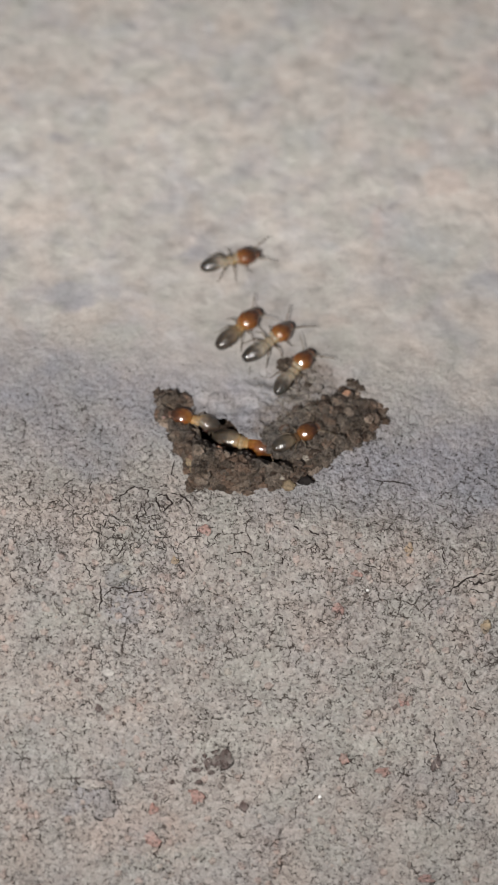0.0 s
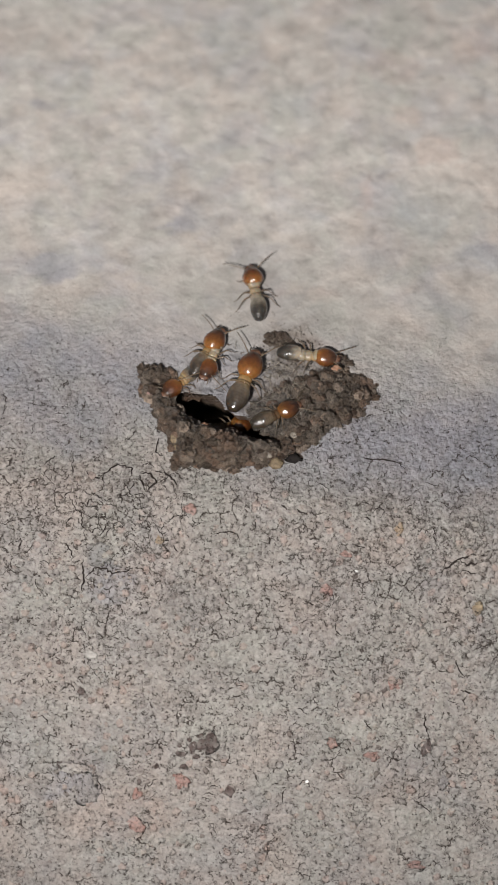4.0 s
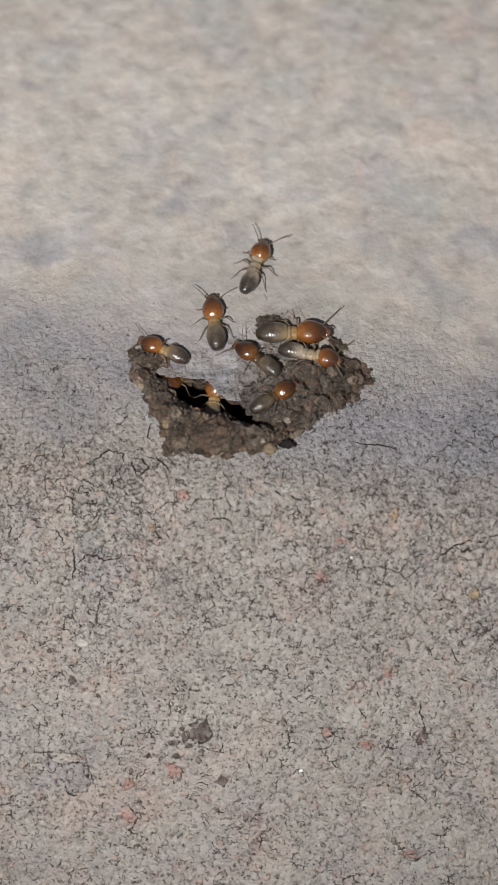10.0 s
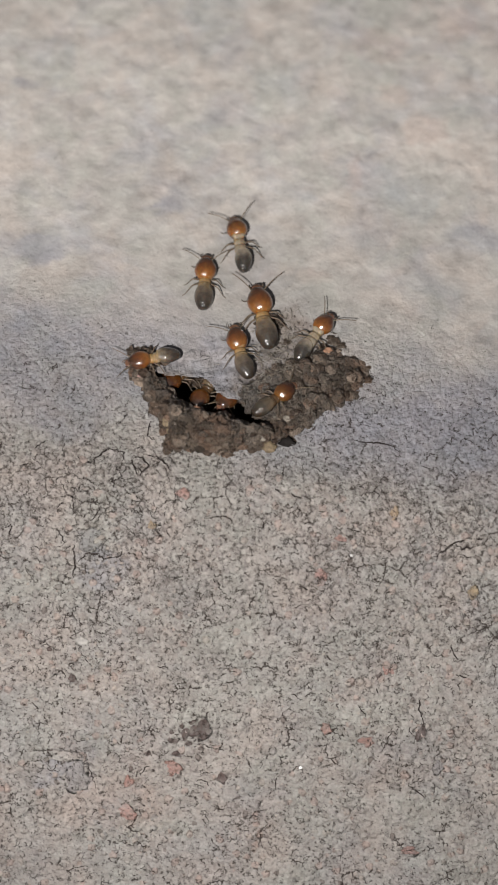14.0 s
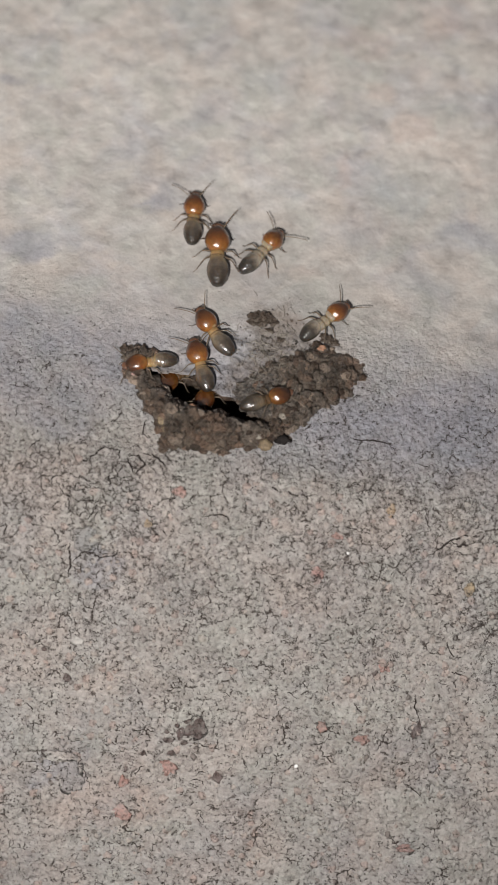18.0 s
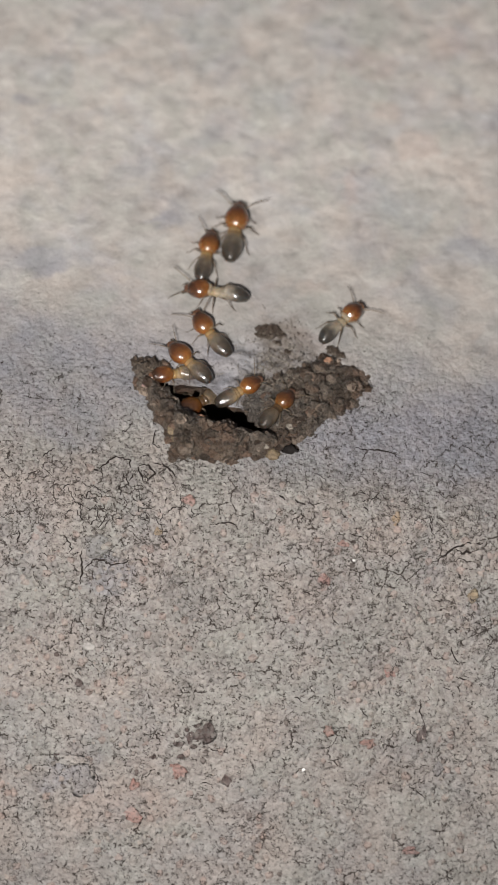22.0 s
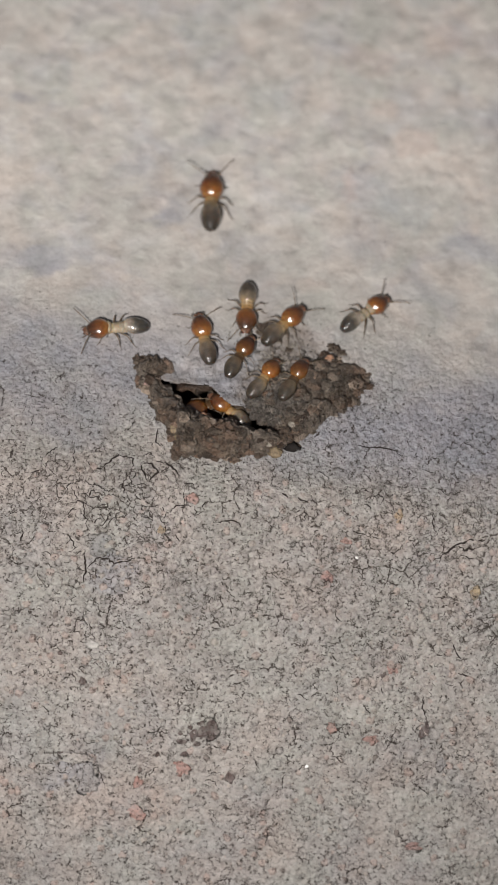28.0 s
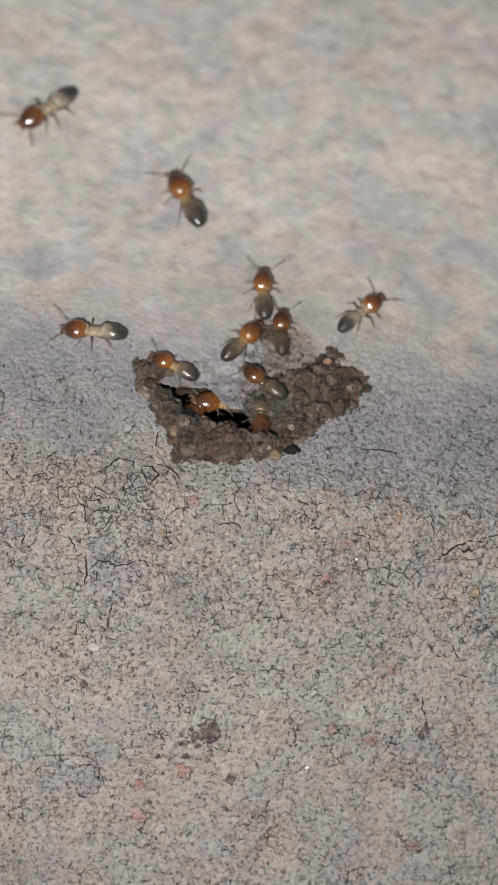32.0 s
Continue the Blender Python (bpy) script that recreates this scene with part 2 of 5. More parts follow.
def mud_material(name, dark, lit, spread=1.0, single=False):
    m, nt, bsdf = material(name)
    v = place_mm(nt)
    geo = nt.nodes.new("ShaderNodeObjectInfo" if single else "ShaderNodeNewGeometry")
    if single:
        v = noise_shift(nt, v, geo.outputs["Random"])
    shade = ramp(nt, geo.outputs["Random" if single else "Random Per Island"], (0.0, 0.5), (0.5, 0.95), (0.85, 1.25), (1.0, 1.9))
    base = ramp(nt, noise_of(nt, v, 0.8, 4.0, 0.65), (0.3, dark), (0.7, lit))
    tint = ramp(nt, noise_of(nt, v, 0.28, 3.0, 0.6), (0.36, (1.12, 0.96, 0.90)), (0.5, (1.0, 1.0, 1.0)), (0.62, (1.25, 1.32, 1.4)))
    base = mix(nt, 1.0, base, tint, "MULTIPLY")
    ash = nt.nodes.new("ShaderNodeAttribute")
    ash.attribute_name = "ash"
    base = mix(nt, math_of(nt, "MULTIPLY", ash.outputs["Fac"], 0.75), base, ramp(nt, noise_of(nt, v, 1.6, 4.0, 0.7), (0.3, (0.075, 0.066, 0.060)), (0.7, (0.20, 0.178, 0.158))))
    base = mix(nt, spread, base, shade, "MULTIPLY")
    base = mix(nt, 0.6, base, ramp(nt, noise_of(nt, v, 4.0, 3.0, 0.7), (0.3, 0.3), (0.7, 0.68)), "OVERLAY")
    nt.links.new(base, bsdf.inputs["Base Color"])
    bsdf.inputs["Roughness"].default_value = 0.42
    bump(nt, bsdf, noise_of(nt, v, 2.0, 5.0, 0.7), 1.0, 0.0011)
    return m


def plain_material(name, colour, rough=0.7, vary=0.25, scale=3.0, coat=0.0, spec=0.5):
    m, nt, bsdf = material(name)
    v = place_mm(nt)
    lo = tuple(c * (1 - vary) for c in colour)
    hi = tuple(min(1, c * (1 + vary)) for c in colour)
    base = ramp(nt, noise_of(nt, v, scale, 4.0, 0.65), (0.3, lo), (0.7, hi))
    nt.links.new(base, bsdf.inputs["Base Color"])
    bsdf.inputs["Roughness"].default_value = rough
    bsdf.inputs["Specular IOR Level"].default_value = spec
    bsdf.inputs["Coat Weight"].default_value = coat
    bsdf.inputs["Coat Roughness"].default_value = 0.12
    bump(nt, bsdf, noise_of(nt, v, scale * 2, 3.0, 0.6), 0.25, 0.00008)
    return m


def chitin_material(name, stops, rough=0.3, sss=0.3, axis=0, span=(0.0, 1.0), coat=0.9, coat_ior=1.9):
    """Glossy, slightly translucent cuticle, its pigment running along the body."""
    m, nt, bsdf = material(name)
    v = place_mm(nt)
    sep = nt.nodes.new("ShaderNodeSeparateXYZ")
    nt.links.new(v, sep.inputs[0])
    rng = node(nt, "ShaderNodeMapRange", From_Min=span[0], From_Max=span[1])
    nt.links.new(sep.outputs[axis], rng.inputs[0])
    f = math_of(nt, "ADD", rng.outputs[0], math_of(nt, "MULTIPLY", math_of(nt, "SUBTRACT", noise_of(nt, v, 1.6, 3.0, 0.6), 0.5), 0.5))
    base = ramp(nt, f, *stops)
    base = mix(nt, 0.6, base, ramp(nt, noise_of(nt, v, 2.2, 4.0, 0.65), (0.32, 0.26), (0.5, 0.5), (0.7, 0.66)), "OVERLAY")
    nt.links.new(base, bsdf.inputs["Base Color"])
    bsdf.inputs["Roughness"].default_value = rough
    bsdf.inputs["Specular IOR Level"].default_value = 0.12
    bsdf.inputs["Subsurface Weight"].default_value = sss
    bsdf.inputs["Subsurface Scale"].default_value = 0.0004
    bsdf.inputs["Subsurface Radius"].default_value = (1.0, 0.5, 0.25)
    bsdf.inputs["Coat Weight"].default_value = coat
    bsdf.inputs["Coat Roughness"].default_value = 0.2
    bsdf.inputs["Coat IOR"].default_value = coat_ior
    bump(nt, bsdf, noise_of(nt, v, 1.9, 3.0, 0.55), 0.45, 0.0002)
    wet = node(nt, "ShaderNodeBump", Strength=0.4, Distance=0.0002)
    nt.links.new(noise_of(nt, v, 2.6, 2.0, 0.5), wet.inputs["Height"])
    nt.links.new(wet.outputs[0], bsdf.inputs["Coat Normal"])
    return m


CONCRETE = concrete_material()
MUD = mud_material("damp_mud", (0.042, 0.031, 0.023), (0.190, 0.148, 0.112), 0.0)
PELLET = mud_material("mud_pellets", (0.040, 0.030, 0.022), (0.195, 0.150, 0.114))
CLOD = mud_material("mud_clod", (0.040, 0.030, 0.022), (0.195, 0.150, 0.114), 1.0, True)
DUST = mud_material("dry_pellets", (0.07, 0.058, 0.047), (0.19, 0.165, 0.14))
EARTH = mud_material("nest_earth", (0.050, 0.032, 0.021), (0.150, 0.101, 0.069), 0.0)
WHITE_CHIP = plain_material("quartz_chip", (0.29, 0.274, 0.252), 0.7)
PALE_CHIP = plain_material("pale_chip", (0.27, 0.262, 0.245), 0.85, 0.3)
GLINT = plain_material("quartz_glint", (0.75, 0.74, 0.72), 0.25, 0.1)
PINK_CHIP = plain_material("brick_chip", (0.27, 0.178, 0.155), 0.9)
ORANGE_CHIP = plain_material("orange_chip", (0.24, 0.13, 0.08), 0.85)
DARK_CHIP = plain_material("dark_grit", (0.10, 0.083, 0.080), 0.85, 0.6, 8.0)
BLUE_CHIP = plain_material("slate_chip", (0.20, 0.195, 0.205), 0.85)
CREAM_CHIP = plain_material("cream_grain", (0.21, 0.186, 0.152), 0.7, 0.4)
TAN_CHIP = plain_material("tan_grain", (0.15, 0.112, 0.068), 0.8, 0.5)
CRACK = plain_material("crack_dirt", (0.026, 0.021, 0.019), 0.95, 0.4, 3.0, 0.0, 0.08)
# near-black, for a flat lump painted as a shadowed gap
GAP_BLACK = plain_material("black_gap_fill", (0.012, 0.010, 0.009), 0.8, 0.5, 3.0, 0.0, 0.15)
GRAIN = concrete_material("loose_sand_grain", None, True)
PINK_STAIN = concrete_material("brick_chip_in_concrete", (1.05, 0.70, 0.66))
ORANGE_STAIN = concrete_material("orange_chip_in_concrete", (0.98, 0.72, 0.55))
DARK_STAIN = concrete_material("dark_grit_in_concrete", (0.30, 0.235, 0.235))
BLUE_STAIN = concrete_material("slate_chip_in_concrete", (0.82, 0.84, 0.89))
CREAM_STAIN = concrete_material("cream_grain_in_concrete", (1.05, 0.98, 0.84))
TAN_STAIN = concrete_material("tan_grain_in_concrete", (0.95, 0.78, 0.56))
PALE_STAIN = concrete_material("pale_chip_in_concrete", (1.22, 1.22, 1.2))
STAINS = {PINK_CHIP: PINK_STAIN, ORANGE_CHIP: ORANGE_STAIN, DARK_CHIP: DARK_STAIN, BLUE_CHIP: BLUE_STAIN, PALE_CHIP: PALE_STAIN, CREAM_CHIP: CREAM_STAIN, TAN_CHIP: TAN_STAIN}
SOIL = plain_material("dark_ground", (0.06, 0.055, 0.05), 0.95)
HEAD_STOPS = ((0.0, (0.235, 0.097, 0.020)), (0.34, (0.158, 0.057, 0.012)), (0.60, (0.088, 0.030, 0.009)), (0.88, (0.036, 0.015, 0.007)))
AMBER = chitin_material("amber_cuticle", HEAD_STOPS, 0.38, 0.45, 0, (-0.9, 1.0), 1.0, 1.85)
# the amber darkened by a factor: the slot's shade put into the colour
AMBER_SHADED = chitin_material("shaded_amber_cuticle", tuple((p, tuple(0.62 * c for c in col)) for p, col in HEAD_STOPS), 0.38, 0.4, 0, (-0.9, 1.0), 1.0, 1.85)
THORAX_AMBER = chitin_material("amber_thorax", ((0.0, (0.24, 0.175, 0.105)), (0.5, (0.25, 0.155, 0.066)), (1.0, (0.25, 0.118, 0.032))), 0.5, 0.3, 0, (-0.5, 0.5), 0.2, 1.5)
THORAX_PALE = chitin_material("pale_thorax", ((0.0, (0.24, 0.20, 0.148)), (0.6, (0.27, 0.214, 0.142)), (1.0, (0.26, 0.16, 0.068))), 0.5, 0.35, 0, (-0.5, 0.5), 0.25, 1.5)
# thorax colour darkened to stand for shade in the slot
THORAX_SHADED = chitin_material("shaded_thorax", ((0.0, (0.060, 0.042, 0.026)), (1.0, (0.090, 0.042, 0.014))), 0.4, 0.2, 0, (-0.5, 0.5), 0.4, 1.5)
ABDOMEN = chitin_material("grey_abdomen", ((0.0, (0.028, 0.021, 0.015)), (0.25, (0.045, 0.034, 0.025)), (0.55, (0.078, 0.060, 0.044)), (0.8, (0.135, 0.106, 0.075)), (1.0, (0.23, 0.158, 0.080))),
                          0.45, 0.4, 0, (-1.0, 1.0), 1.0, 1.7)
ABDOMEN_DARK = chitin_material("dark_abdomen", ((0.0, (0.026, 0.022, 0.018)), (0.4, (0.045, 0.038, 0.030)), (0.62, (0.10, 0.084, 0.066)), (0.8, (0.24, 0.205, 0.16)), (1.0, (0.32, 0.265, 0.195))),
                               0.45, 0.3, 0, (-1.0, 1.0), 1.0, 1.75)
# abdomen colour darkened to stand for shade in the slot
ABDOMEN_SHADED = chitin_material("shaded_abdomen", ((0.0, (0.030, 0.023, 0.017)), (0.5, (0.058, 0.046, 0.034)), (1.0, (0.12, 0.088, 0.056))), 0.45, 0.4, 0, (-1.0, 1.0), 0.9, 1.5)
LIMB = chitin_material("limb_cuticle", ((0.0, (0.10, 0.078, 0.058)), (1.0, (0.22, 0.16, 0.10))), 0.5, 0.1, 2, (0.0, 0.9), 0.15, 1.5)
MUZZLE = chitin_material("brown_muzzle", ((0.0, (0.10, 0.045, 0.025)), (1.0, (0.13, 0.07, 0.045))), 0.35, 0.3, 0, (-0.3, 0.4), 0.8, 1.5)
JAW = chitin_material("dark_jaw", ((0.0, (0.035, 0.013, 0.008)), (1.0, (0.06, 0.022, 0.011))), 0.3, 0.1)


# ---------------------------------------------------------------- relief
LATTICES = {}


def lattice(seed):
    if seed not in LATTICES:
        LATTICES[seed] = np.random.RandomState(seed).rand(256, 256)
    return LATTICES[seed]


def value_noise(x, y, seed):
    g = lattice(seed)
    xi, yi = np.floor(x).astype(int), np.floor(y).astype(int)
    fx, fy = x - xi, y - yi
    fx, fy = fx * fx * (3 - 2 * fx), fy * fy * (3 - 2 * fy)
    a, b = g[xi % 256, yi % 256], g[(xi + 1) % 256, yi % 256]
    c, d = g[xi % 256, (yi + 1) % 256], g[(xi + 1) % 256, (yi + 1) % 256]
    return (a * (1 - fx) + b * fx) * (1 - fy) + (c * (1 - fx) + d * fx) * fy


def fbm(x, y, size, octaves, seed):
    total, amp, norm = 0.0, 1.0, 0.0
    for o in range(octaves):
        total = total + amp * value_noise(x / size * 2 ** o + 31.7 * o, y / size * 2 ** o + 17.3 * o, seed + o)
        norm += amp
        amp *= 0.55
    return total / norm


def side_of(poly, x, y):
    """Signed distance to a closed outline, in its units: positive inside."""
    px = np.array(poly, float)
    d = np.full(x.shape, 1e9)
    inside = np.zeros(x.shape, bool)
    for (ax, ay), (bx, by) in zip(px, np.roll(px, -1, 0)):
        ex, ey = bx - ax, by - ay
        t = np.clip(((x - ax) * ex + (y - ay) * ey) / (ex * ex + ey * ey + 1e-12), 0, 1)
        d = np.minimum(d, np.hypot(x - ax - t * ex, y - ay - t * ey))
        hit = ((ay > y) != (by > y)) & (x < ex * (y - ay) / (ey if abs(ey) > 1e-9 else 1e-9) + ax)
        inside ^= hit
    return np.where(inside, d, -d)


def smooth(a, b, x):
    t = np.clip((x - a) / (b - a), 0, 1)
    return t * t * (3 - 2 * t)


def mesh_from(name, verts, faces, materials=(), smooth_shade=True):
    me = bpy.data.meshes.new(name)
    verts, faces = np.asarray(verts, np.float32), np.asarray(faces, np.int32)
    n, k = faces.shape
    me.vertices.add(len(verts))
    me.vertices.foreach_set("co", verts.ravel())
    me.loops.add(n * k)
    me.loops.foreach_set("vertex_index", faces.ravel())
    me.polygons.add(n)
    me.polygons.foreach_set("loop_start", np.arange(0, n * k, k, dtype=np.int32))
    me.polygons.foreach_set("use_smooth", np.full(n, smooth_shade))
    for m in materials:
        me.materials.append(m)
    me.update(calc_edges=True)
    me.validate()
    return me


def part(name, me, material, parent, label=""):
    if isinstance(me, bmesh.types.BMesh):
        bm, me = me, bpy.data.meshes.new(name)
        bm.to_mesh(me)
        bm.free()
        for p in me.polygons:
            p.use_smooth = True
    if material and not me.materials:
        me.materials.append(material)
    ob = new(name, me)
    ob.parent = parent
    return tagged(ob, label)


# outlines on the upper face, millimetres
CRUST = [(-9.2, -0.1), (-8.9, -2.1), (-7.7, -3.2), (-6.7, -4.9), (-5.7, -6.5), (-5.3, -8.0), (-3.6, -7.9), (-1.5, -7.9), (-0.2, -7.7), (0.6, -7.0),
         (1.9, -7.2), (3.2, -6.6), (5.0, -4.8), (6.8, -2.8), (8.4, -1.1), (9.0, 0.1), (8.3, 1.6), (7.0, 2.1), (6.1, 2.2), (5.3, 2.3),
         (4.5, 1.5), (3.7, 0.7), (2.2, 0.2), (1.4, -0.7), (0.2, -1.6), (-0.3, -2.7), (0.3, -3.4), (1.6, -4.7), (2.2, -5.1), (0.6, -5.05), (-0.5, -4.7), (-2.2, -4.35),
         (-4.3, -3.95), (-6.1, -2.6), (-7.4, -1.2), (-6.5, -0.1), (-8.1, 0.5)]
SLOT = [(-7.6, -1.2), (-6.1, -1.6), (-4.6, -1.55), (-3.4, -1.45), (-2.5, -1.9), (-2.1, -2.7), (-1.2, -3.05), (0.1, -3.1), (1.0, -3.8), (1.8, -4.7), (2.1, -5.1), (0.9, -5.2), (-0.5, -4.75),
        (-2.2, -4.4), (-4.3, -4.0), (-6.1, -2.7)]
# ashy, fibrous patch of floor between the slot and the crust's long arm
ASHY = [(-0.5, -2.6), (0.4, -1.6), (1.6, -0.8), (3.0, -1.2), (3.6, -2.8), (2.6, -4.2), (1.6, -4.6), (0.6, -3.6)]
FOLD, SLOPE, ROUND = -10.72, radians(42.0), 2.2


def profile(s):
    """The kerb's cross-section, millimetres: s runs back along the top (s > FOLD) and down the worn face (s < FOLD)."""
    d = s - FOLD
    # rounded nose between the two planes
    soft = 0.5 * (d + np.sqrt(d * d + ROUND * ROUND * 0.15))
    return FOLD + soft + (d - soft) * math.cos(SLOPE), (d - soft) * math.sin(SLOPE)


def spaced(lo, hi, step, far, grow=1.35):
    mid = list(np.arange(lo, hi + step / 2, step))
    out, d = [mid[-1]], step
    while out[-1] < far:
        d *= grow
        out.append(out[-1] + d)
    back, d = [mid[0]], step
    while back[-1] > -far:
        d *= grow
        back.append(back[-1] - d)
    return np.array(back[:0:-1] + mid + out[1:])


def spot(x, s, cx, cs, rx, rs, seed):
    """A ragged blotch."""
    r = np.hypot((x - cx) / rx, (s - cs) / rs) + 1.9 * (fbm(x, s, max(rx, rs) * 0.8, 4, seed) - 0.5)
    return 1 - smooth(0.45, 1.15, r)


def worley(x, y, size, seed):
    """Distances to the nearest and the second nearest of jittered seeds, in seed spacings."""
    gx, gy = lattice(seed), lattice(seed + 1)
    x, y = x / size, y / size
    xi, yi = np.floor(x).astype(int), np.floor(y).astype(int)
    near, next_ = np.full(x.shape, 9.0), np.full(x.shape, 9.0)
    for dx in (-1, 0, 1):
        for dy in (-1, 0, 1):
            cx, cy = xi + dx, yi + dy
            d = np.hypot(cx + gx[cx % 256, cy % 256] - x, cy + gy[cx % 256, cy % 256] - y)
            next_ = np.minimum(next_, np.maximum(near, d))
            near = np.minimum(near, d)
    return near, next_


def kerb_relief(X, S):
    """Height of the worn concrete over its two planes, millimetres."""
    near = (np.abs(X) < 40) & (np.abs(S) < 60)
    rough = smooth(0.6, -1.6, S - FOLD + 1.6 * (fbm(X, S, 3.0, 3, 5) - 0.5) + 0.8)
    relief = 0.30 * (fbm(X, S, 14.0, 3, 11) - 0.5) + 0.16 * (fbm(X, S, 3.0, 4, 21) - 0.5) + (0.03 + 0.13 * rough) * (fbm(X, S, 0.7, 3, 31) - 0.5)
    # grains of aggregate stand proud of the worn face in patches
    f1, f2 = worley(X + 0.5 * fbm(X, S, 1.1, 2, 35), S + 0.5 * fbm(X, S, 1.1, 2, 37), 0.95, 39)
    relief += rough * smooth(0.42, 0.6, fbm(X, S, 4.0, 3, 45)) * (0.16 * smooth(0.0, 0.35, f2 - f1) - 0.08)
    # sunken, chewed floor beside the slot
    chew = side_of([(-6.6, 0.0), (-3.0, 2.6), (1.0, 4.0), (6.0, 3.2), (5.5, 0.5), (1.6, -1.0), (0.5, -3.0), (-2.0, -2.0), (-5.0, -1.3)], X, S)
    relief += smooth(-0.6, 1.2, chew) * (-0.15 + 0.8 * (fbm(X, S, 0.9, 3, 41) - 0.5))
    return np.where(near, relief, 0.0)


def build_kerb():
    xs = spaced(-27.0, 27.0, 0.13, 700.0)
    ss = spaced(-47.0, 47.0, 0.13, 700.0)
    ss = ss[ss > -120.0]
    X, S = np.meshgrid(xs, ss, indexing="ij")
    Y, Z = profile(S)
    relief = kerb_relief(X, S)
    ny, nz = np.where(S > FOLD, 0.0, -math.sin(SLOPE)), np.where(S > FOLD, 1.0, math.cos(SLOPE))
    V = np.stack([X, Y + relief * ny, Z + relief * nz], -1).reshape(-1, 3) * MM
    nx, ns = X.shape
    i, j = np.meshgrid(np.arange(nx - 1), np.arange(ns - 1), indexing="ij")
    a = (i * ns + j).ravel()
    F = np.stack([a, a + ns, a + ns + 1, a + 1], 1)
    cx, cs = X.ravel()[F].mean(1), S.ravel()[F].mean(1)
    hole = np.zeros(len(F), bool)
    cand = (np.abs(cx) < 9) & (np.abs(cs) < 9)
    jag = 0.35 * (fbm(cx[cand], cs[cand], 0.8, 3, 61) - 0.5)
    hole[cand] = side_of(SLOT, cx[cand], cs[cand]) + jag > 0
    # the slot's broken lip has thickness
    H = F[hole]
    F = F[~hole]
    edge = {}
    for q in H:
        for k in range(4):
            e = (int(q[k]), int(q[(k + 1) % 4]))
            edge[tuple(sorted(e))] = None if tuple(sorted(e)) in edge else e
    rim = [e for e in edge.values() if e]
    ids, extra = {}, []
    for e in rim:
        for v in e:
            if v not in ids:
                ids[v] = len(V) + len(extra)
                side = 1.0 if V[v][1] / MM > -1.5 - (V[v][0] / MM + 7.0) * 0.378 else -1.0
                extra.append(V[v] + np.array([0, 0.9 * side * MM, -0.7 * MM]))
    V = np.concatenate([V, np.array(extra)])
    F = np.concatenate([F, np.array([(a, b, ids[b], ids[a]) for a, b in rim])])
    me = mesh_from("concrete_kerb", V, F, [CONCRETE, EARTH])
    which = np.zeros(len(F), np.int32)
    which[-len(rim):] = 1
    me.polygons.foreach_set("material_index", which)
    # wear and tone: grain, blue-grey blotches, rusty blotches; alpha: paler towards the back
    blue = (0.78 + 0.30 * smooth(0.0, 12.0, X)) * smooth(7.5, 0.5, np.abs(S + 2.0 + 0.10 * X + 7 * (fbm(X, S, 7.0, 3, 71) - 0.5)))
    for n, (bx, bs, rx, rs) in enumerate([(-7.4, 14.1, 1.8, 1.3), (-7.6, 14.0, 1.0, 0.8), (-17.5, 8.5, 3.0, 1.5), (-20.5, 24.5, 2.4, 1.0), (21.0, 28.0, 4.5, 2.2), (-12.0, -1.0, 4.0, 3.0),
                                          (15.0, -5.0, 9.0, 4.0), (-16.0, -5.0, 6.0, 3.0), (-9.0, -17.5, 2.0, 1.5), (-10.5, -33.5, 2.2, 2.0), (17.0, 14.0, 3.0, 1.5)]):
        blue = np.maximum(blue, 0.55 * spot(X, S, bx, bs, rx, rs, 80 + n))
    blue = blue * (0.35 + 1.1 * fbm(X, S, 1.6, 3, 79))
    pink = np.zeros_like(blue)
    for n, (bx, bs, rx, rs) in enumerate([(9.2, 27.5, 1.4, 1.0), (11.5, 24.0, 2.4, 1.6), (7.0, 32.0, 3.0, 1.6), (6.6, 19.0, 0.8, 1.5), (-7.5, -36.5, 4.5, 2.5),
                                          (4.0, 9.0, 3.0, 1.2), (3.5, 4.2, 1.6, 0.8), (20.0, -14.0, 1.2, 1.0), (14.0, 36.0, 3.5, 2.0)]):
        pink = np.maximum(pink, 0.38 * spot(X, S, bx, bs, rx, rs, 120 + n))
    wear_tone = np.zeros((len(V), 4), np.float32)
    wear_tone[:nx * ns, 0] = np.clip(0.06 + 0.76 * smooth(9, -4, S + 5 * (fbm(X, S, 6.0, 3, 77) - 0.5)) + 0.16 * smooth(-5, -10, S)
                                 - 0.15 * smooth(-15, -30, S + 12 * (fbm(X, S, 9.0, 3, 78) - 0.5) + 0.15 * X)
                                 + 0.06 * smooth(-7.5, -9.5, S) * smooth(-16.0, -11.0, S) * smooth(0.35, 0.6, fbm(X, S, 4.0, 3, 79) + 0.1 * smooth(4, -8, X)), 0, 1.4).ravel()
    wear_tone[:nx * ns, 1], wear_tone[:nx * ns, 2], wear_tone[:nx * ns, 3] = (np.clip(blue, 0, 1).ravel(), pink.ravel(),
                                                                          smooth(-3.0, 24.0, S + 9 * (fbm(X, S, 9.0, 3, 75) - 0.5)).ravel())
    soil = np.maximum(0.9 * smooth(0.8, -0.6, np.abs(side_of(SLOT, X, S)) - 0.4) * (1 - 0.85 * smooth(-4.6, -3.8, X) * smooth(0.2, -0.6, X) * smooth(-3.9, -3.4, S)), 0.8 * smooth(-0.9, 0.9, side_of([(0.2, 4.6), (1.0, 5.4), (3.2, 5.6), (4.6, 4.0), (6.0, 2.4), (1.6, -0.6), (-0.8, -2.2), (-0.6, -0.6), (0.6, 1.2)], X, S) + 1.6 * (fbm(X, S, 1.4, 3, 141) - 0.5)))
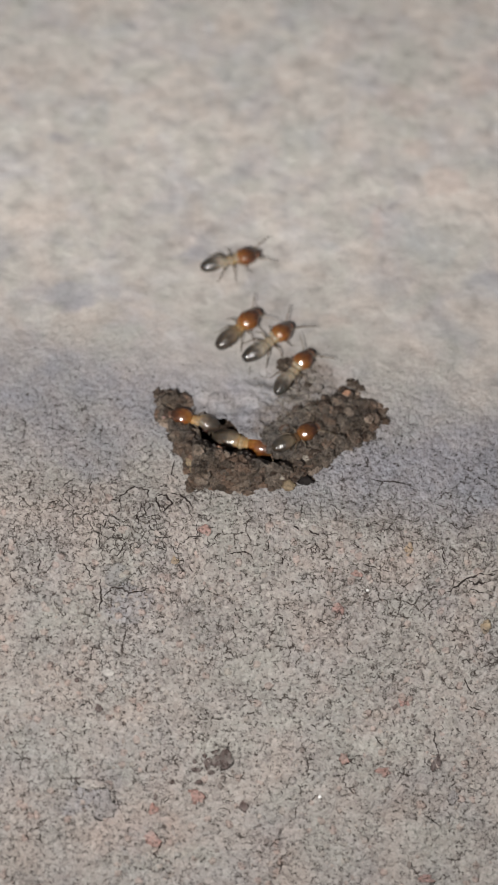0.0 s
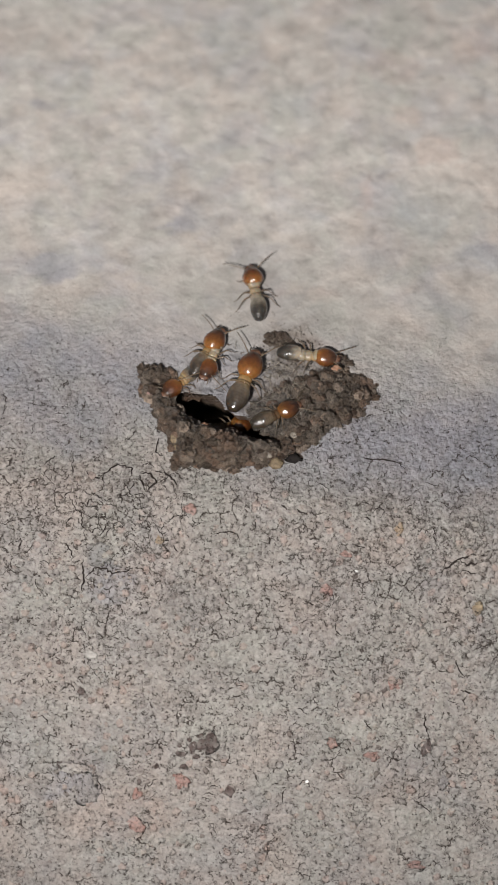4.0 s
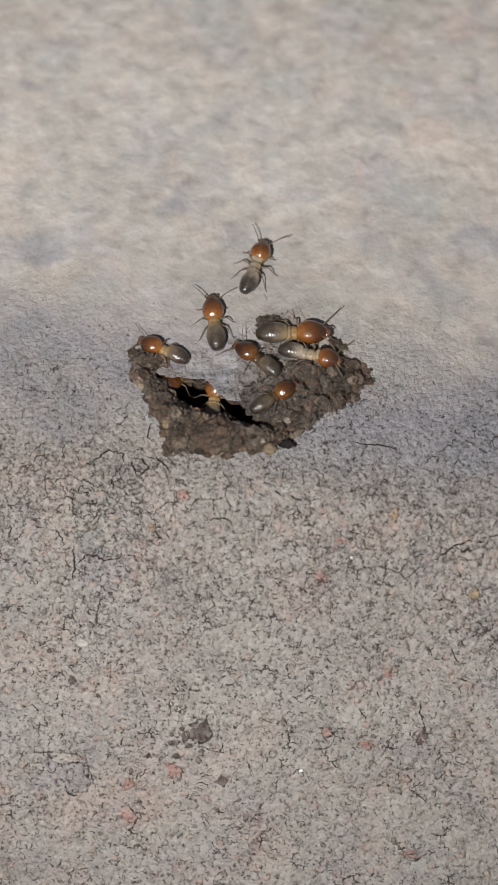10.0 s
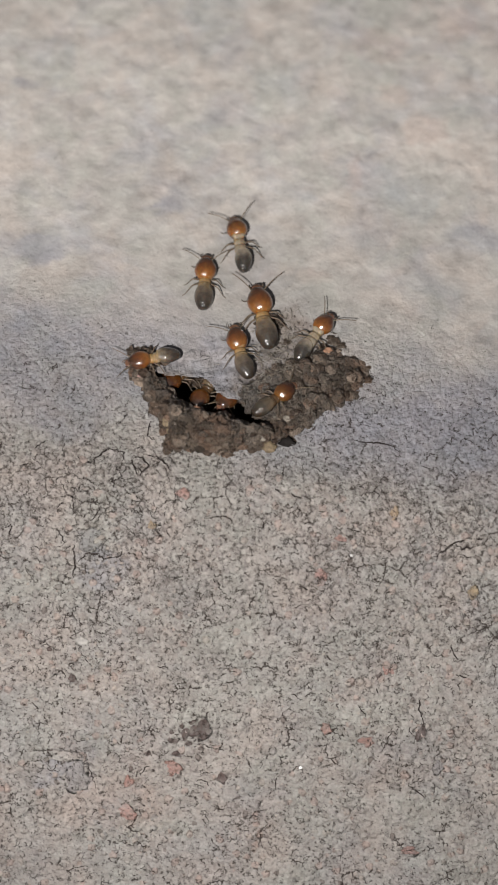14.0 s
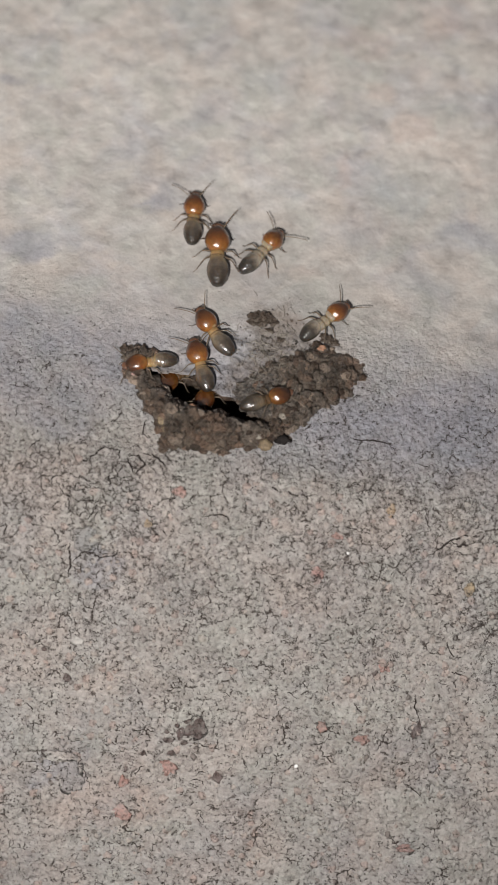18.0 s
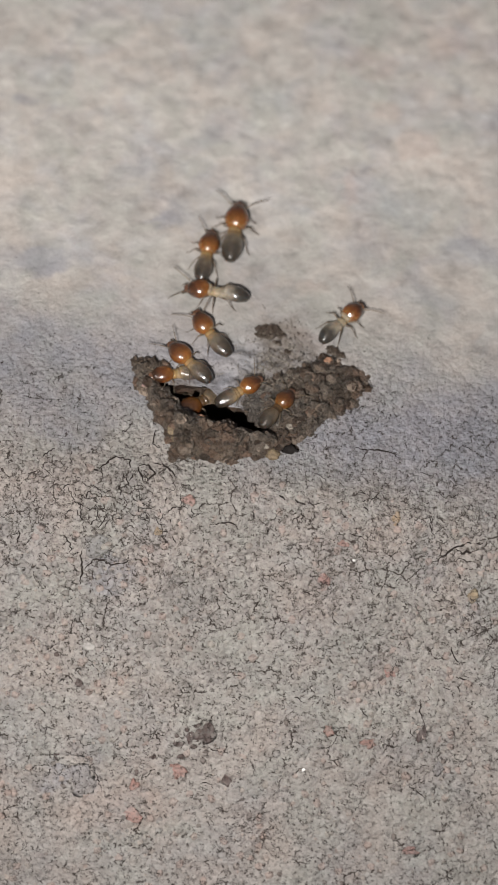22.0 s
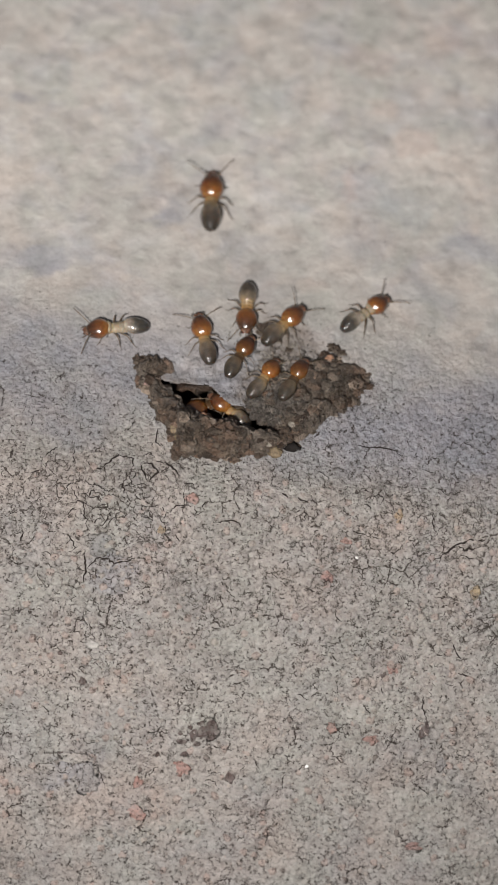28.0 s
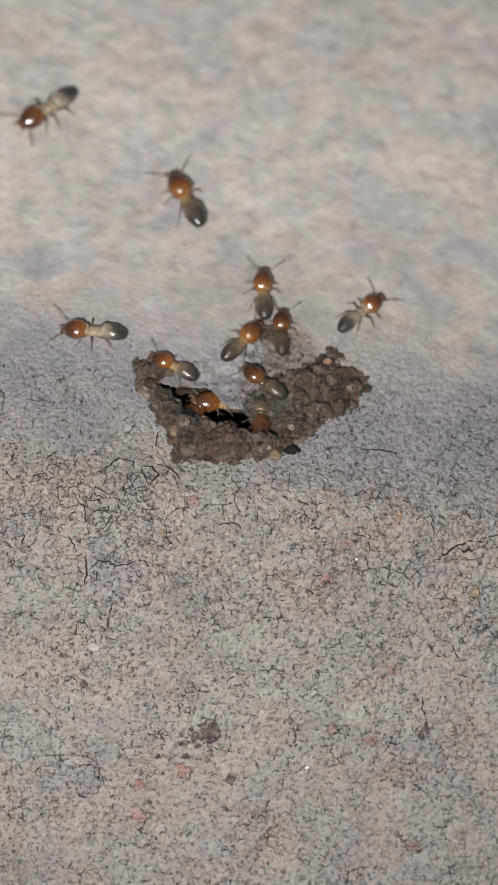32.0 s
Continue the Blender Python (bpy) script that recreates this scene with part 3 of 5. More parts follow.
    soil = np.maximum(soil, 0.85 * smooth(-0.2, 0.5, side_of([(1.6, 0.2), (-0.6, -1.2), (-1.5, -2.2), (1.9, -4.3), (4.0, -2.0)], X, S)))
    soil = np.maximum(soil, 0.5 * spot(X, S, 7.4, -16.0, 0.6, 0.6, 150))
    dirt = np.ones(len(V), np.float32)
    dirt[:nx * ns] = soil.ravel()
    me.attributes.new("dirt", "FLOAT", "POINT").data.foreach_set("value", dirt)
    lay = me.color_attributes.new("wear_tone", "FLOAT_COLOR", "POINT")
    lay.data.foreach_set("color", wear_tone.ravel())
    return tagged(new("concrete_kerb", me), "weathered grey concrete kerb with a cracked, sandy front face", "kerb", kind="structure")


def lump(radius, seed, squash=(1, 1, 0.7), subdiv=1, rough=0.45):
    bm = bmesh.new()
    bmesh.ops.create_icosphere(bm, subdivisions=subdiv, radius=1.0)
    off = Vector((seed * 3.1, seed * 1.7, seed * 0.9))
    for v in bm.verts:
        k = 1 + rough * noise.noise(v.co * 1.3 + off) + 0.45 * rough * noise.noise(v.co * 3.3 + off)
        v.co = Vector((v.co.x * squash[0], v.co.y * squash[1], v.co.z * squash[2])) * k * radius * MM
    return bm


def lumps_mesh(name, spots, material, subdiv=1):
    """Many small clods as one mesh: spots are (x, y, z, radius) in metres and millimetres."""
    kinds = []
    for k in range(6):
        bm = lump(1.0, k + 3, subdiv=subdiv, rough=0.95)
        kinds.append((np.array([v.co[:] for v in bm.verts]), np.array([[v.index for v in f.verts] for f in bm.faces])))
        bm.free()
    rnd = np.random.RandomState(9)
    V, F, base = [], [], 0
    for x, y, z, r in spots:
        kv, kf = kinds[rnd.randint(6)]
        a = rnd.rand() * 6.283
        c, s = math.cos(a), math.sin(a)
        w = kv * r * np.array([1, rnd.uniform(0.6, 1.0), rnd.uniform(0.6, 1.1)])
        V.append(np.stack([w[:, 0] * c - w[:, 1] * s + x, w[:, 0] * s + w[:, 1] * c + y, w[:, 2] + z], 1))
        F.append(kf + base)
        base += len(kv)
    return mesh_from(name, np.concatenate(V), np.concatenate(F), [material])


def crust_height(x, y):
    """Height of the mud crust over the concrete, millimetres; below zero outside it."""
    d = side_of(CRUST, x, y) + 0.75 * (fbm(x, y, 1.0, 3, 201) - 0.5) + 0.65 * (fbm(x, y, 0.38, 2, 205) - 0.5)
    body = smooth(0.0, 0.9, d)
    f1, f2 = worley(x + 1.3 * fbm(x, y, 0.9, 3, 231), y + 1.3 * fbm(x, y, 0.9, 3, 233), 1.25, 235)
    slab = smooth(1.6, 0.4, -side_of(SLOT, x, y)) * smooth(-2.5, -3.6, y) * smooth(1.8, 0.2, x)
    lumpy = 0.55 * smooth(0.8, 0.1, f1) - 0.25 + 0.9 * (fbm(x, y, 1.9, 3, 211) - 0.45) + (1.0 - 0.5 * slab) * (fbm(x, y, 0.65, 3, 221) - 0.5)
    lumpy -= 0.5 * (1 - smooth(0.02, 0.22, f2 - f1)) * smooth(0.4, 0.55, fbm(x, y, 1.4, 2, 241)) * (1 - slab)
    bank = 0.6 + 0.8 * smooth(-2.5, -6.0, y) * smooth(4.5, 1.0, x)
    sunk = smooth(3.6, 1.2, np.hypot(x - 0.9, (y + 2.6) * 0.9))
    return np.where(d > 0, 0.05 + body * (bank * (1 - 0.85 * sunk) + lumpy * (1 - 0.4 * sunk)), -0.4), d


def build_crust():
    xs, ys = np.arange(-10.2, 10.0, 0.1), np.arange(-9.0, 3.4, 0.1)
    X, Y = np.meshgrid(xs, ys, indexing="ij")
    h, d = crust_height(X, Y)
    py, pz = profile(Y)
    V = np.stack([X, py, pz + h], -1).reshape(-1, 3) * MM
    n = len(ys)
    i, j = np.meshgrid(np.arange(len(xs) - 1), np.arange(n - 1), indexing="ij")
    a = (i * n + j).ravel()
    F = np.stack([a, a + n, a + n + 1, a + 1], 1)
    F = F[(d.ravel()[F] > -0.08).any(1)]
    used = np.unique(F)
    remap = np.zeros(len(V), int)
    remap[used] = np.arange(len(used))
    crust = tagged(new("mud_crust"), "brown crumbly termite mud crust round a dark slot in the concrete", "mud crust")
    me = mesh_from("crust_body", V[used], remap[F], [MUD])
    lip = smooth(1.5, 0.3, -side_of(SLOT, X, Y)) * smooth(-2.5, -3.6, Y) * smooth(1.8, 0.2, X)
    ash = np.maximum(0.9 * lip, smooth(-0.6, 0.6, side_of(ASHY, X, Y)))
    me.attributes.new("ash", "FLOAT", "POINT").data.foreach_set("value", ash.ravel()[used].astype(np.float32))
    part("crust_body", me, MUD, crust)
    rnd = np.random.RandomState(4)
    px, py = rnd.uniform(-10, 10, 6000), rnd.uniform(-9, 3, 6000)
    hh, dd = crust_height(px, py)
    yy, zz = profile(py)
    rr = 0.07 + 0.42 * rnd.rand(6000) ** 2.6 * np.where(dd < 0.5, 1.25, 1.0)

    def ash_at(x, y):
        x, y = np.array([x]), np.array([y])
        lip = smooth(1.5, 0.6, -side_of(SLOT, x, y)) * smooth(-2.5, -3.6, y) * smooth(1.8, 0.2, x)
        return max(smooth(-0.4, 0.5, side_of(ASHY, x, y))[0], lip[0])

    spots = [(x * MM, y * MM, z * MM, r) for x, y, z, r, d in zip(px, yy, zz + hh - 0.45 * rr, rr, dd) if d > 0.0 and ((x * 7919.0) % 1.0 > 0.85 * float(ash_at(x, y)))][:1700]
    spots.sort(key=lambda s: -s[3])
    kinds = []
    for k in range(6):
        bm = lump(1.0, k + 3, subdiv=2, rough=0.6)
        me = bpy.data.meshes.new("pellet")
        bm.to_mesh(me)
        bm.free()
        for p in me.polygons:
            p.use_smooth = True
        me.materials.append(CLOD)
        kinds.append(me)
    for k, (x, y, z, r) in enumerate(spots[:280]):
        ob = new("pellet", kinds[k % 6])
        ob.parent, ob.location = crust, (x, y, z)
        ob.rotation_euler = (0, 0, k * 2.4)
        ob.scale = (r, r * rnd.uniform(0.6, 1.0), r * rnd.uniform(0.6, 1.0))
    tagged(part("fine_crumb", lumps_mesh("fine_crumb", spots[280:], PELLET, 1), PELLET, crust, "fine brown mud crumbs"), kind="stuff")
    grains = [("orange_grain", 5.9, 1.7, 0.42, ORANGE_CHIP), ("orange_grain", -3.4, -4.9, 0.40, ORANGE_CHIP), ("yellow_grain", -5.5, -5.9, 0.45, TAN_CHIP),
              ("yellow_grain", -5.2, -6.7, 0.35, TAN_CHIP), ("pink_grain", -8.0, -2.1, 0.38, PINK_CHIP), ("white_grain", 3.35, -4.7, 0.36, CREAM_CHIP),
              ("cream_stone", 2.2, -7.0, 0.6, TAN_CHIP), ("cream_stone", 1.7, -6.6, 0.35, CREAM_CHIP),
              # the black lump stands in for the shadowed gap beside the cream stone
              ("dark_clod", 3.35, -6.3, 0.62, GAP_BLACK), ("dark_clod", 9.1, -0.3, 0.35, EARTH), ("dark_clod", -8.9, 0.0, 0.5, PELLET), ("dark_clod", -7.6, 0.3, 0.5, PELLET)]
    for k, (name, x, y, r, m) in enumerate(grains):
        ob = part(name, lump(r * 0.85, k + 20, (1, 0.9, 0.3) if m == GAP_BLACK else (1, 0.85, 0.7), 3, 1.0 if name == "dark_clod" else 0.5), m, crust)
        hh, _ = crust_height(np.array([x]), np.array([y]))
        yy, zz = profile(np.array([y]))
        ob.location = (x * MM, yy[0] * MM, (zz[0] + max(hh[0], 0.1) + 0.1 * r) * MM)
    return crust


def build_cavity():
    bm = bmesh.new()
    bmesh.ops.create_icosphere(bm, subdivisions=5, radius=1.0)
    for v in bm.verts:
        k = 1 + 0.12 * noise.noise(v.co * 2.5) + 0.05 * noise.noise(v.co * 7.0)
        v.co = Vector((-2.0 + 8.0 * v.co.x * k, -3.8 + 5.3 * v.co.y * k, -5.6 + 4.7 * v.co.z * k)) * MM
    c = np.array([f.calc_center_median()[:] for f in bm.faces]) / MM
    d = side_of(SLOT, c[:, 0], c[:, 1])
    bm.faces.ensure_lookup_table()
    bmesh.ops.delete(bm, geom=[bm.faces[k] for k in range(len(c)) if d[k] > -0.35 and c[k, 2] > -5], context="FACES")
    ob = part("nest_cavity", bm, EARTH, None)
    return tagged(ob, "dark earthen nest cavity below the slot", "cavity", kind="structure")


def on_kerb(x, s, lift=0.0):
    x1, s1 = np.array([x]), np.array([s])
    yy, zz = profile(s1)
    lift += float(kerb_relief(x1, s1)[0])
    tilt = 0.0 if s > FOLD else SLOPE
    return Matrix.Translation(Vector((x, yy[0] - lift * math.sin(tilt), zz[0] + lift * math.cos(tilt))) * MM) @ Matrix.Rotation(tilt, 4, "X")


def build_sand(kerb):
    """Loose and half-sunk grains of sand over the worn face; the largest are single pieces."""
    rnd = np.random.RandomState(31)
    n = 5200
    x, s = rnd.uniform(-21, 22, n), rnd.uniform(-46, -9.3, n)
    r = 0.09 + 0.30 * rnd.rand(n) ** 2.4
    keep = (side_of(CRUST, x, s) < -0.5) & (fbm(x, s, 3.5, 3, 301) + 0.25 * rnd.rand(n) > 0.55)
    x, s, r = x[keep], s[keep], r[keep]
    order = np.argsort(-r)
    x, s, r = x[order], s[order], r[order]
    yy, zz = profile(s)
    h = kerb_relief(x, s) - 0.12 * r
    tilt = np.where(s > FOLD, 0.0, SLOPE)
    py, pz = yy - h * np.sin(tilt), zz + h * np.cos(tilt)
    kinds = []
    for k in range(6):
        bm = lump(1.0, k + 130, (1.0, 0.85, 0.42), 2, 0.55)
        me = bpy.data.meshes.new("sand_grain")
        bm.to_mesh(me)
        bm.free()
        me.materials.append(GRAIN)
        for p in me.polygons:
            p.use_smooth = True
        wear_tone = me.color_attributes.new("wear_tone", "FLOAT_COLOR", "POINT")
        wear_tone.data.foreach_set("color", np.tile(np.array([0.8, 0.1, 0.1, 0.0], np.float32), len(me.vertices)))
        kinds.append(me)
    for k in range(160):
        ob = new("sand_grain", kinds[k % 6])
        ob.parent = kerb
        ob.matrix_basis = (Matrix.Translation(Vector((x[k], py[k], pz[k])) * MM) @ Matrix.Rotation(tilt[k], 4, "X") @ Matrix.Rotation(k * 2.1, 4, "Z")
                           @ Matrix.Diagonal((r[k], r[k], r[k], 1)))
    V, F, base = [], [], 0
    shapes = [(np.array([v.co[:] for v in me.vertices]), np.array([p.vertices[:] for p in me.polygons])) for me in kinds]
    for k in range(160, len(x)):
        kv, kf = shapes[k % 6]
        a, c, t = k * 2.1, math.cos(tilt[k]), math.sin(tilt[k])
        w = kv * r[k]
        u = np.stack([w[:, 0] * math.cos(a) - w[:, 1] * math.sin(a), w[:, 0] * math.sin(a) + w[:, 1] * math.cos(a), w[:, 2]], 1)
        V.append(np.stack([u[:, 0] + x[k] * MM, u[:, 1] * c - u[:, 2] * t + py[k] * MM, u[:, 1] * t + u[:, 2] * c + pz[k] * MM], 1))
        F.append(kf + base)
        base += len(kv)
    me = mesh_from("fine_sand", np.concatenate(V), np.concatenate(F), [GRAIN])
    wear_tone = me.color_attributes.new("wear_tone", "FLOAT_COLOR", "POINT")
    wear_tone.data.foreach_set("color", np.tile(np.array([0.8, 0.1, 0.1, 0.0], np.float32), len(me.vertices)))
    tagged(part("fine_sand", me, GRAIN, kerb, "fine grey and pinkish sand grains"), kind="stuff")


def build_chips(kerb):
    """Sand, brick and stone chips that show in the worn concrete."""
    brick = [
        ('brick_chip', PINK_CHIP, 7.1, -16.5, 0.55, 0.47),
        ('brick_chip', PINK_CHIP, 8.2, -13.6, 0.38, 0.26),
        ('brick_chip', PINK_CHIP, -2.5, -32.7, 0.72, 0.55),
        ('brick_chip', PINK_CHIP, -5.6, -36.6, 0.72, 0.60),
        ('brick_chip', PINK_CHIP, 8.7, -28.3, 0.38, 0.51),
        ('brick_chip', PINK_CHIP, 12.9, -23.2, 0.38, 0.47),
        ('brick_chip', PINK_CHIP, -3.7, -11.4, 0.47, 0.38),
        ('brick_chip', PINK_CHIP, -5.7, -34.1, 0.38, 0.43),
        ('brick_chip', PINK_CHIP, 11.9, -29.0, 0.60, 0.38),
        ('brick_chip', PINK_CHIP, 16.0, -37.3, 0.68, 0.34),
    ]
    grit = [
        ('dark_grit', DARK_CHIP, -0.6, -29.4, 0.66, 0.80),
        ('dark_grit', DARK_CHIP, -1.3, -29.0, 0.24, 0.20),
        ('dark_grit', DARK_CHIP, -1.5, -30.6, 0.26, 0.18),
        ('dark_grit', DARK_CHIP, -2.1, -29.3, 0.17, 0.22),
        ('dark_grit', DARK_CHIP, -2.8, -29.9, 0.16, 0.16),
        ('dark_grit', DARK_CHIP, -0.5, -30.9, 0.20, 0.14),
        ('dark_grit', DARK_CHIP, -1.8, -30.0, 0.55, 0.51),
        ('dark_grit', DARK_CHIP, -2.6, -30.5, 0.34, 0.30),
        ('dark_grit', DARK_CHIP, -2.3, -31.5, 0.30, 0.21),
        ('dark_grit', DARK_CHIP, 1.4, -33.1, 0.43, 0.51),
        ('dark_grit', DARK_CHIP, 12.1, -23.7, 0.30, 0.26),
        ('dark_grit', DARK_CHIP, 15.8, -27.8, 0.38, 0.60),
        ('dark_grit', DARK_CHIP, -11.7, -32.5, 0.30, 0.30),
        ('dark_grit', DARK_CHIP, -4.4, -31.7, 0.21, 0.21),
        ('dark_grit', DARK_CHIP, -12.5, -24.4, 0.17, 0.17),
        ('dark_grit', DARK_CHIP, -2.1, -15.3, 0.17, 0.13),
        ('dark_grit', DARK_CHIP, -5.6, -33.1, 0.17, 0.21),
        ('dark_grit', DARK_CHIP, -10.6, -26.5, 0.26, 0.38),
    ]
    stone = [
        ('white_chip', WHITE_CHIP, -10.2, -23.5, 0.47, 0.30),
        ('quartz_glint', GLINT, 9.1, -14.8, 0.11, 0.09),
        ('quartz_glint', GLINT, 7.1, -31.6, 0.13, 0.11),
        ('slate_chip', BLUE_CHIP, -9.5, -34.2, 1.02, 1.10),
        ('pale_chip', PALE_CHIP, -10.5, -32.6, 1.10, 0.43),
        ('slate_chip', BLUE_CHIP, -10.2, -15.6, 1.02, 0.94),
        ('tan_chip', TAN_CHIP, -5.8, -14.1, 0.38, 0.30),
        ('tan_chip', TAN_CHIP, 18.4, -16.6, 0.47, 0.43),
        ('tan_chip', TAN_CHIP, 11.9, -11.2, 0.30, 0.51),
        ('slate_chip', BLUE_CHIP, 17.3, -30.3, 0.38, 0.55),
        ('pale_chip', PALE_CHIP, 18.8, -29.3, 0.51, 0.30),
        ('pale_chip', PALE_CHIP, -16.7, -39.6, 0.51, 0.38),
    ]
    chips = brick + grit + stone
    for k, (name, m, x, s, rx, rs) in enumerate(chips):
        ob = part(name, lump(1.0, k + 50, (rx, rs, 0.10), 3, 0.75), STAINS.get(m, m), kerb)
        core = ob.data.attributes.new("core", "FLOAT", "POINT")
        core.data.foreach_set("value", [float(np.clip(v.co.z / (0.045 * MM), 0, 1)) for v in ob.data.vertices])
        ob.matrix_basis = on_kerb(x, s, 0.05) @ Matrix.Rotation(k * 1.3, 4, "Z") if rx == rs else on_kerb(x, s, 0.05)


def crack_mesh(path, width, seed):
    """A ragged, dirt-filled groove along a path on the kerb."""
    rnd = random.Random(seed)
    pts = []
    for (x0, s0), (x1, s1) in zip(path, path[1:]):
        n = max(2, int(math.hypot(x1 - x0, s1 - s0) / 0.18))
        for k in range(n):
            t = k / n
            pts.append((x0 + (x1 - x0) * t + rnd.uniform(-0.09, 0.09), s0 + (s1 - s0) * t + rnd.uniform(-0.09, 0.09)))
    V, F = [], []
    for k, (x, s) in enumerate(pts):
        (xa, sa), (xb, sb) = pts[max(k - 1, 0)], pts[min(k + 1, len(pts) - 1)]
        L = math.hypot(xb - xa, sb - sa) + 1e-9
        nx, ns = -(sb - sa) / L, (xb - xa) / L
        w = width * rnd.uniform(0.5, 1.2) * (0.3 + 0.7 * math.sin(math.pi * (k + 0.5) / len(pts)))
        for q, lift in ((-1, 0.02), (0, 0.06), (1, 0.02)):
            m = on_kerb(x + nx * w * q, s + ns * w * q, lift)
            V.append(m.translation[:])
        if k:
            b = 3 * k
            F += [(b - 3, b, b + 1, b - 2), (b - 2, b + 1, b + 2, b - 1)]
    return mesh_from("crack", V, F, [CRACK])


def build_cracks(kerb):
    wide = [
        [(-11.8, -9.4), (-11.1, -9.8), (-10.4, -9.9)], [(-9.5, -8.5), (-8.4, -8.6), (-8.4, -9.6)],
        [(-7.8, -9.0), (-7.0, -8.9), (-6.5, -9.6), (-7.1, -10.5)], [(-6.6, -8.7), (-5.9, -8.7), (-5.2, -9.3), (-4.8, -9.8)],
        [(-9.0, -10.7), (-8.8, -11.8), (-8.5, -12.2)], [(-9.5, -8.5), (-10.4, -9.3), (-10.7, -9.9)], [(-7.8, -9.2), (-7.3, -10.1), (-7.3, -10.6)],
        [(-11.4, -16.0), (-11.2, -16.9), (-11.2, -18.9)], [(-10.9, -17.6), (-10.5, -16.8), (-9.7, -16.7), (-9.0, -17.1), (-7.4, -16.5)],
        [(14.9, -14.5), (16.6, -13.0), (17.7, -12.5), (18.8, -12.5)], [(16.6, -13.1), (17.1, -13.4), (18.4, -13.0)],
        [(3.0, -10.4), (3.7, -10.8)], [(4.2, -10.6), (5.2, -11.0)], [(8.5, -5.6), (10.0, -5.6), (11.5, -5.7), (11.9, -6.4)],
    ]
    hair = [
        [(-11.8, -12.5), (-11.5, -14.0)], [(-12.7, -15.2), (-12.1, -16.1), (-12.4, -16.7)], [(-5.4, -14.1), (-4.7, -14.1), (-4.3, -15.1)],
        [(-2.0, -13.2), (-1.1, -12.9), (-0.1, -12.9), (0.3, -13.7)], [(-0.8, -17.7), (-0.3, -18.3), (0.0, -18.5)],
        [(-6.8, -5.8), (-6.8, -7.0), (-6.1, -7.4)], [(-4.5, -10.4), (-3.5, -10.3)], [(-16.5, -15.5), (-16.1, -15.2), (-16.2, -16.2)],
        [(-11.1, -11.5), (-11.5, -12.2)], [(-14.4, -15.0), (-13.4, -15.0)], [(-16.0, -12.7), (-15.5, -12.9)], [(14.4, -10.9), (14.8, -12.4)],
        [(17.2, -20.7), (17.5, -21.6), (18.0, -22.1)], [(17.8, -23.1), (18.6, -23.2), (19.3, -23.5)], [(15.4, -25.0), (15.5, -26.1), (16.0, -27.3)],
    ]
    fine = [
        [(13.4, -24.6), (13.8, -24.9), (13.5, -25.3)], [(12.1, -24.7), (12.4, -25.3)], [(8.0, -18.9), (8.1, -19.6), (8.7, -20.0)], [(5.9, -25.9), (6.7, -26.4)],
        [(13.1, -22.4), (13.4, -23.3)], [(3.5, -17.2), (4.2, -17.6)], [(10.9, -26.4), (11.7, -27.2)], [(9.0, -9.5), (9.8, -9.6)],
        [(9.8, -10.1), (10.2, -9.6), (10.7, -9.9), (10.4, -10.4), (9.9, -10.3)], [(11.6, -10.6), (12.2, -12.1)], [(16.0, -27.0), (16.0, -28.3)],
        [(15.3, -32.0), (16.2, -32.6), (16.8, -33.0)], [(8.4, -12.8), (9.9, -13.0)], [(-10.1, -32.9), (-8.9, -33.1), (-8.4, -34.1), (-8.0, -35.2)],
        [(16.7, -4.4), (17.6, -4.8)],
    ]
    paths = wide + hair + fine
    for k, path in enumerate(paths):
        part("crack", crack_mesh(path, 0.085 if k < 14 else 0.06 if k < 29 else 0.045, k), CRACK, kerb)
    # short wandering cracks: thick below the crust's tip, thinner over the rest of the worn face
    rnd = random.Random(77)
    for k in range(190):
        if k < 50:
            x, s = rnd.gauss(-8.8, 2.3), rnd.uniform(-13.6, -10.2)
        elif k < 105:
            x, s = rnd.uniform(-19, 20), rnd.gauss(-12.0, 2.6)
        else:
            x, s = rnd.uniform(-19, 19), rnd.uniform(-42, -14)
        turn, bend = rnd.uniform(0, 6.28), rnd.uniform(-0.35, 0.35)
        path = [(x, s)]
        for q in range(rnd.randint(2, 7) if k < 50 else rnd.randint(1, 5)):
            turn += bend + rnd.uniform(-0.7, 0.7)
            path.append((path[-1][0] + 0.27 * math.cos(turn), path[-1][1] + 0.27 * math.sin(turn)))
        part("crack", crack_mesh(path, rnd.uniform(0.028, 0.05) if k < 105 else rnd.uniform(0.022, 0.038), k + 100), CRACK, kerb)


# ---------------------------------------------------------------- termites
def ringed(stations, segs=20):
    """A closed body of revolution-like rings: stations are (x, half width, half height, z centre), millimetres."""
    V, F = [], []
    for x, w, h, z in stations:
        for k in range(segs):
            a = 2 * math.pi * k / segs
            V.append((x * MM, w * math.cos(a) * MM, (z + h * math.sin(a)) * MM))
    n = len(stations)
    for i in range(n - 1):
        for k in range(segs):
            F.append((i * segs + k, i * segs + (k + 1) % segs, (i + 1) * segs + (k + 1) % segs, (i + 1) * segs + k))
    bm = bmesh.new()
    vs = [bm.verts.new(v) for v in V]
    for f in F:
        bm.faces.new([vs[i] for i in f][::-1])
    bm.faces.new(vs[:segs])
    bm.faces.new(vs[-segs:][::-1])
    bmesh.ops.recalc_face_normals(bm, faces=bm.faces)
    return bm


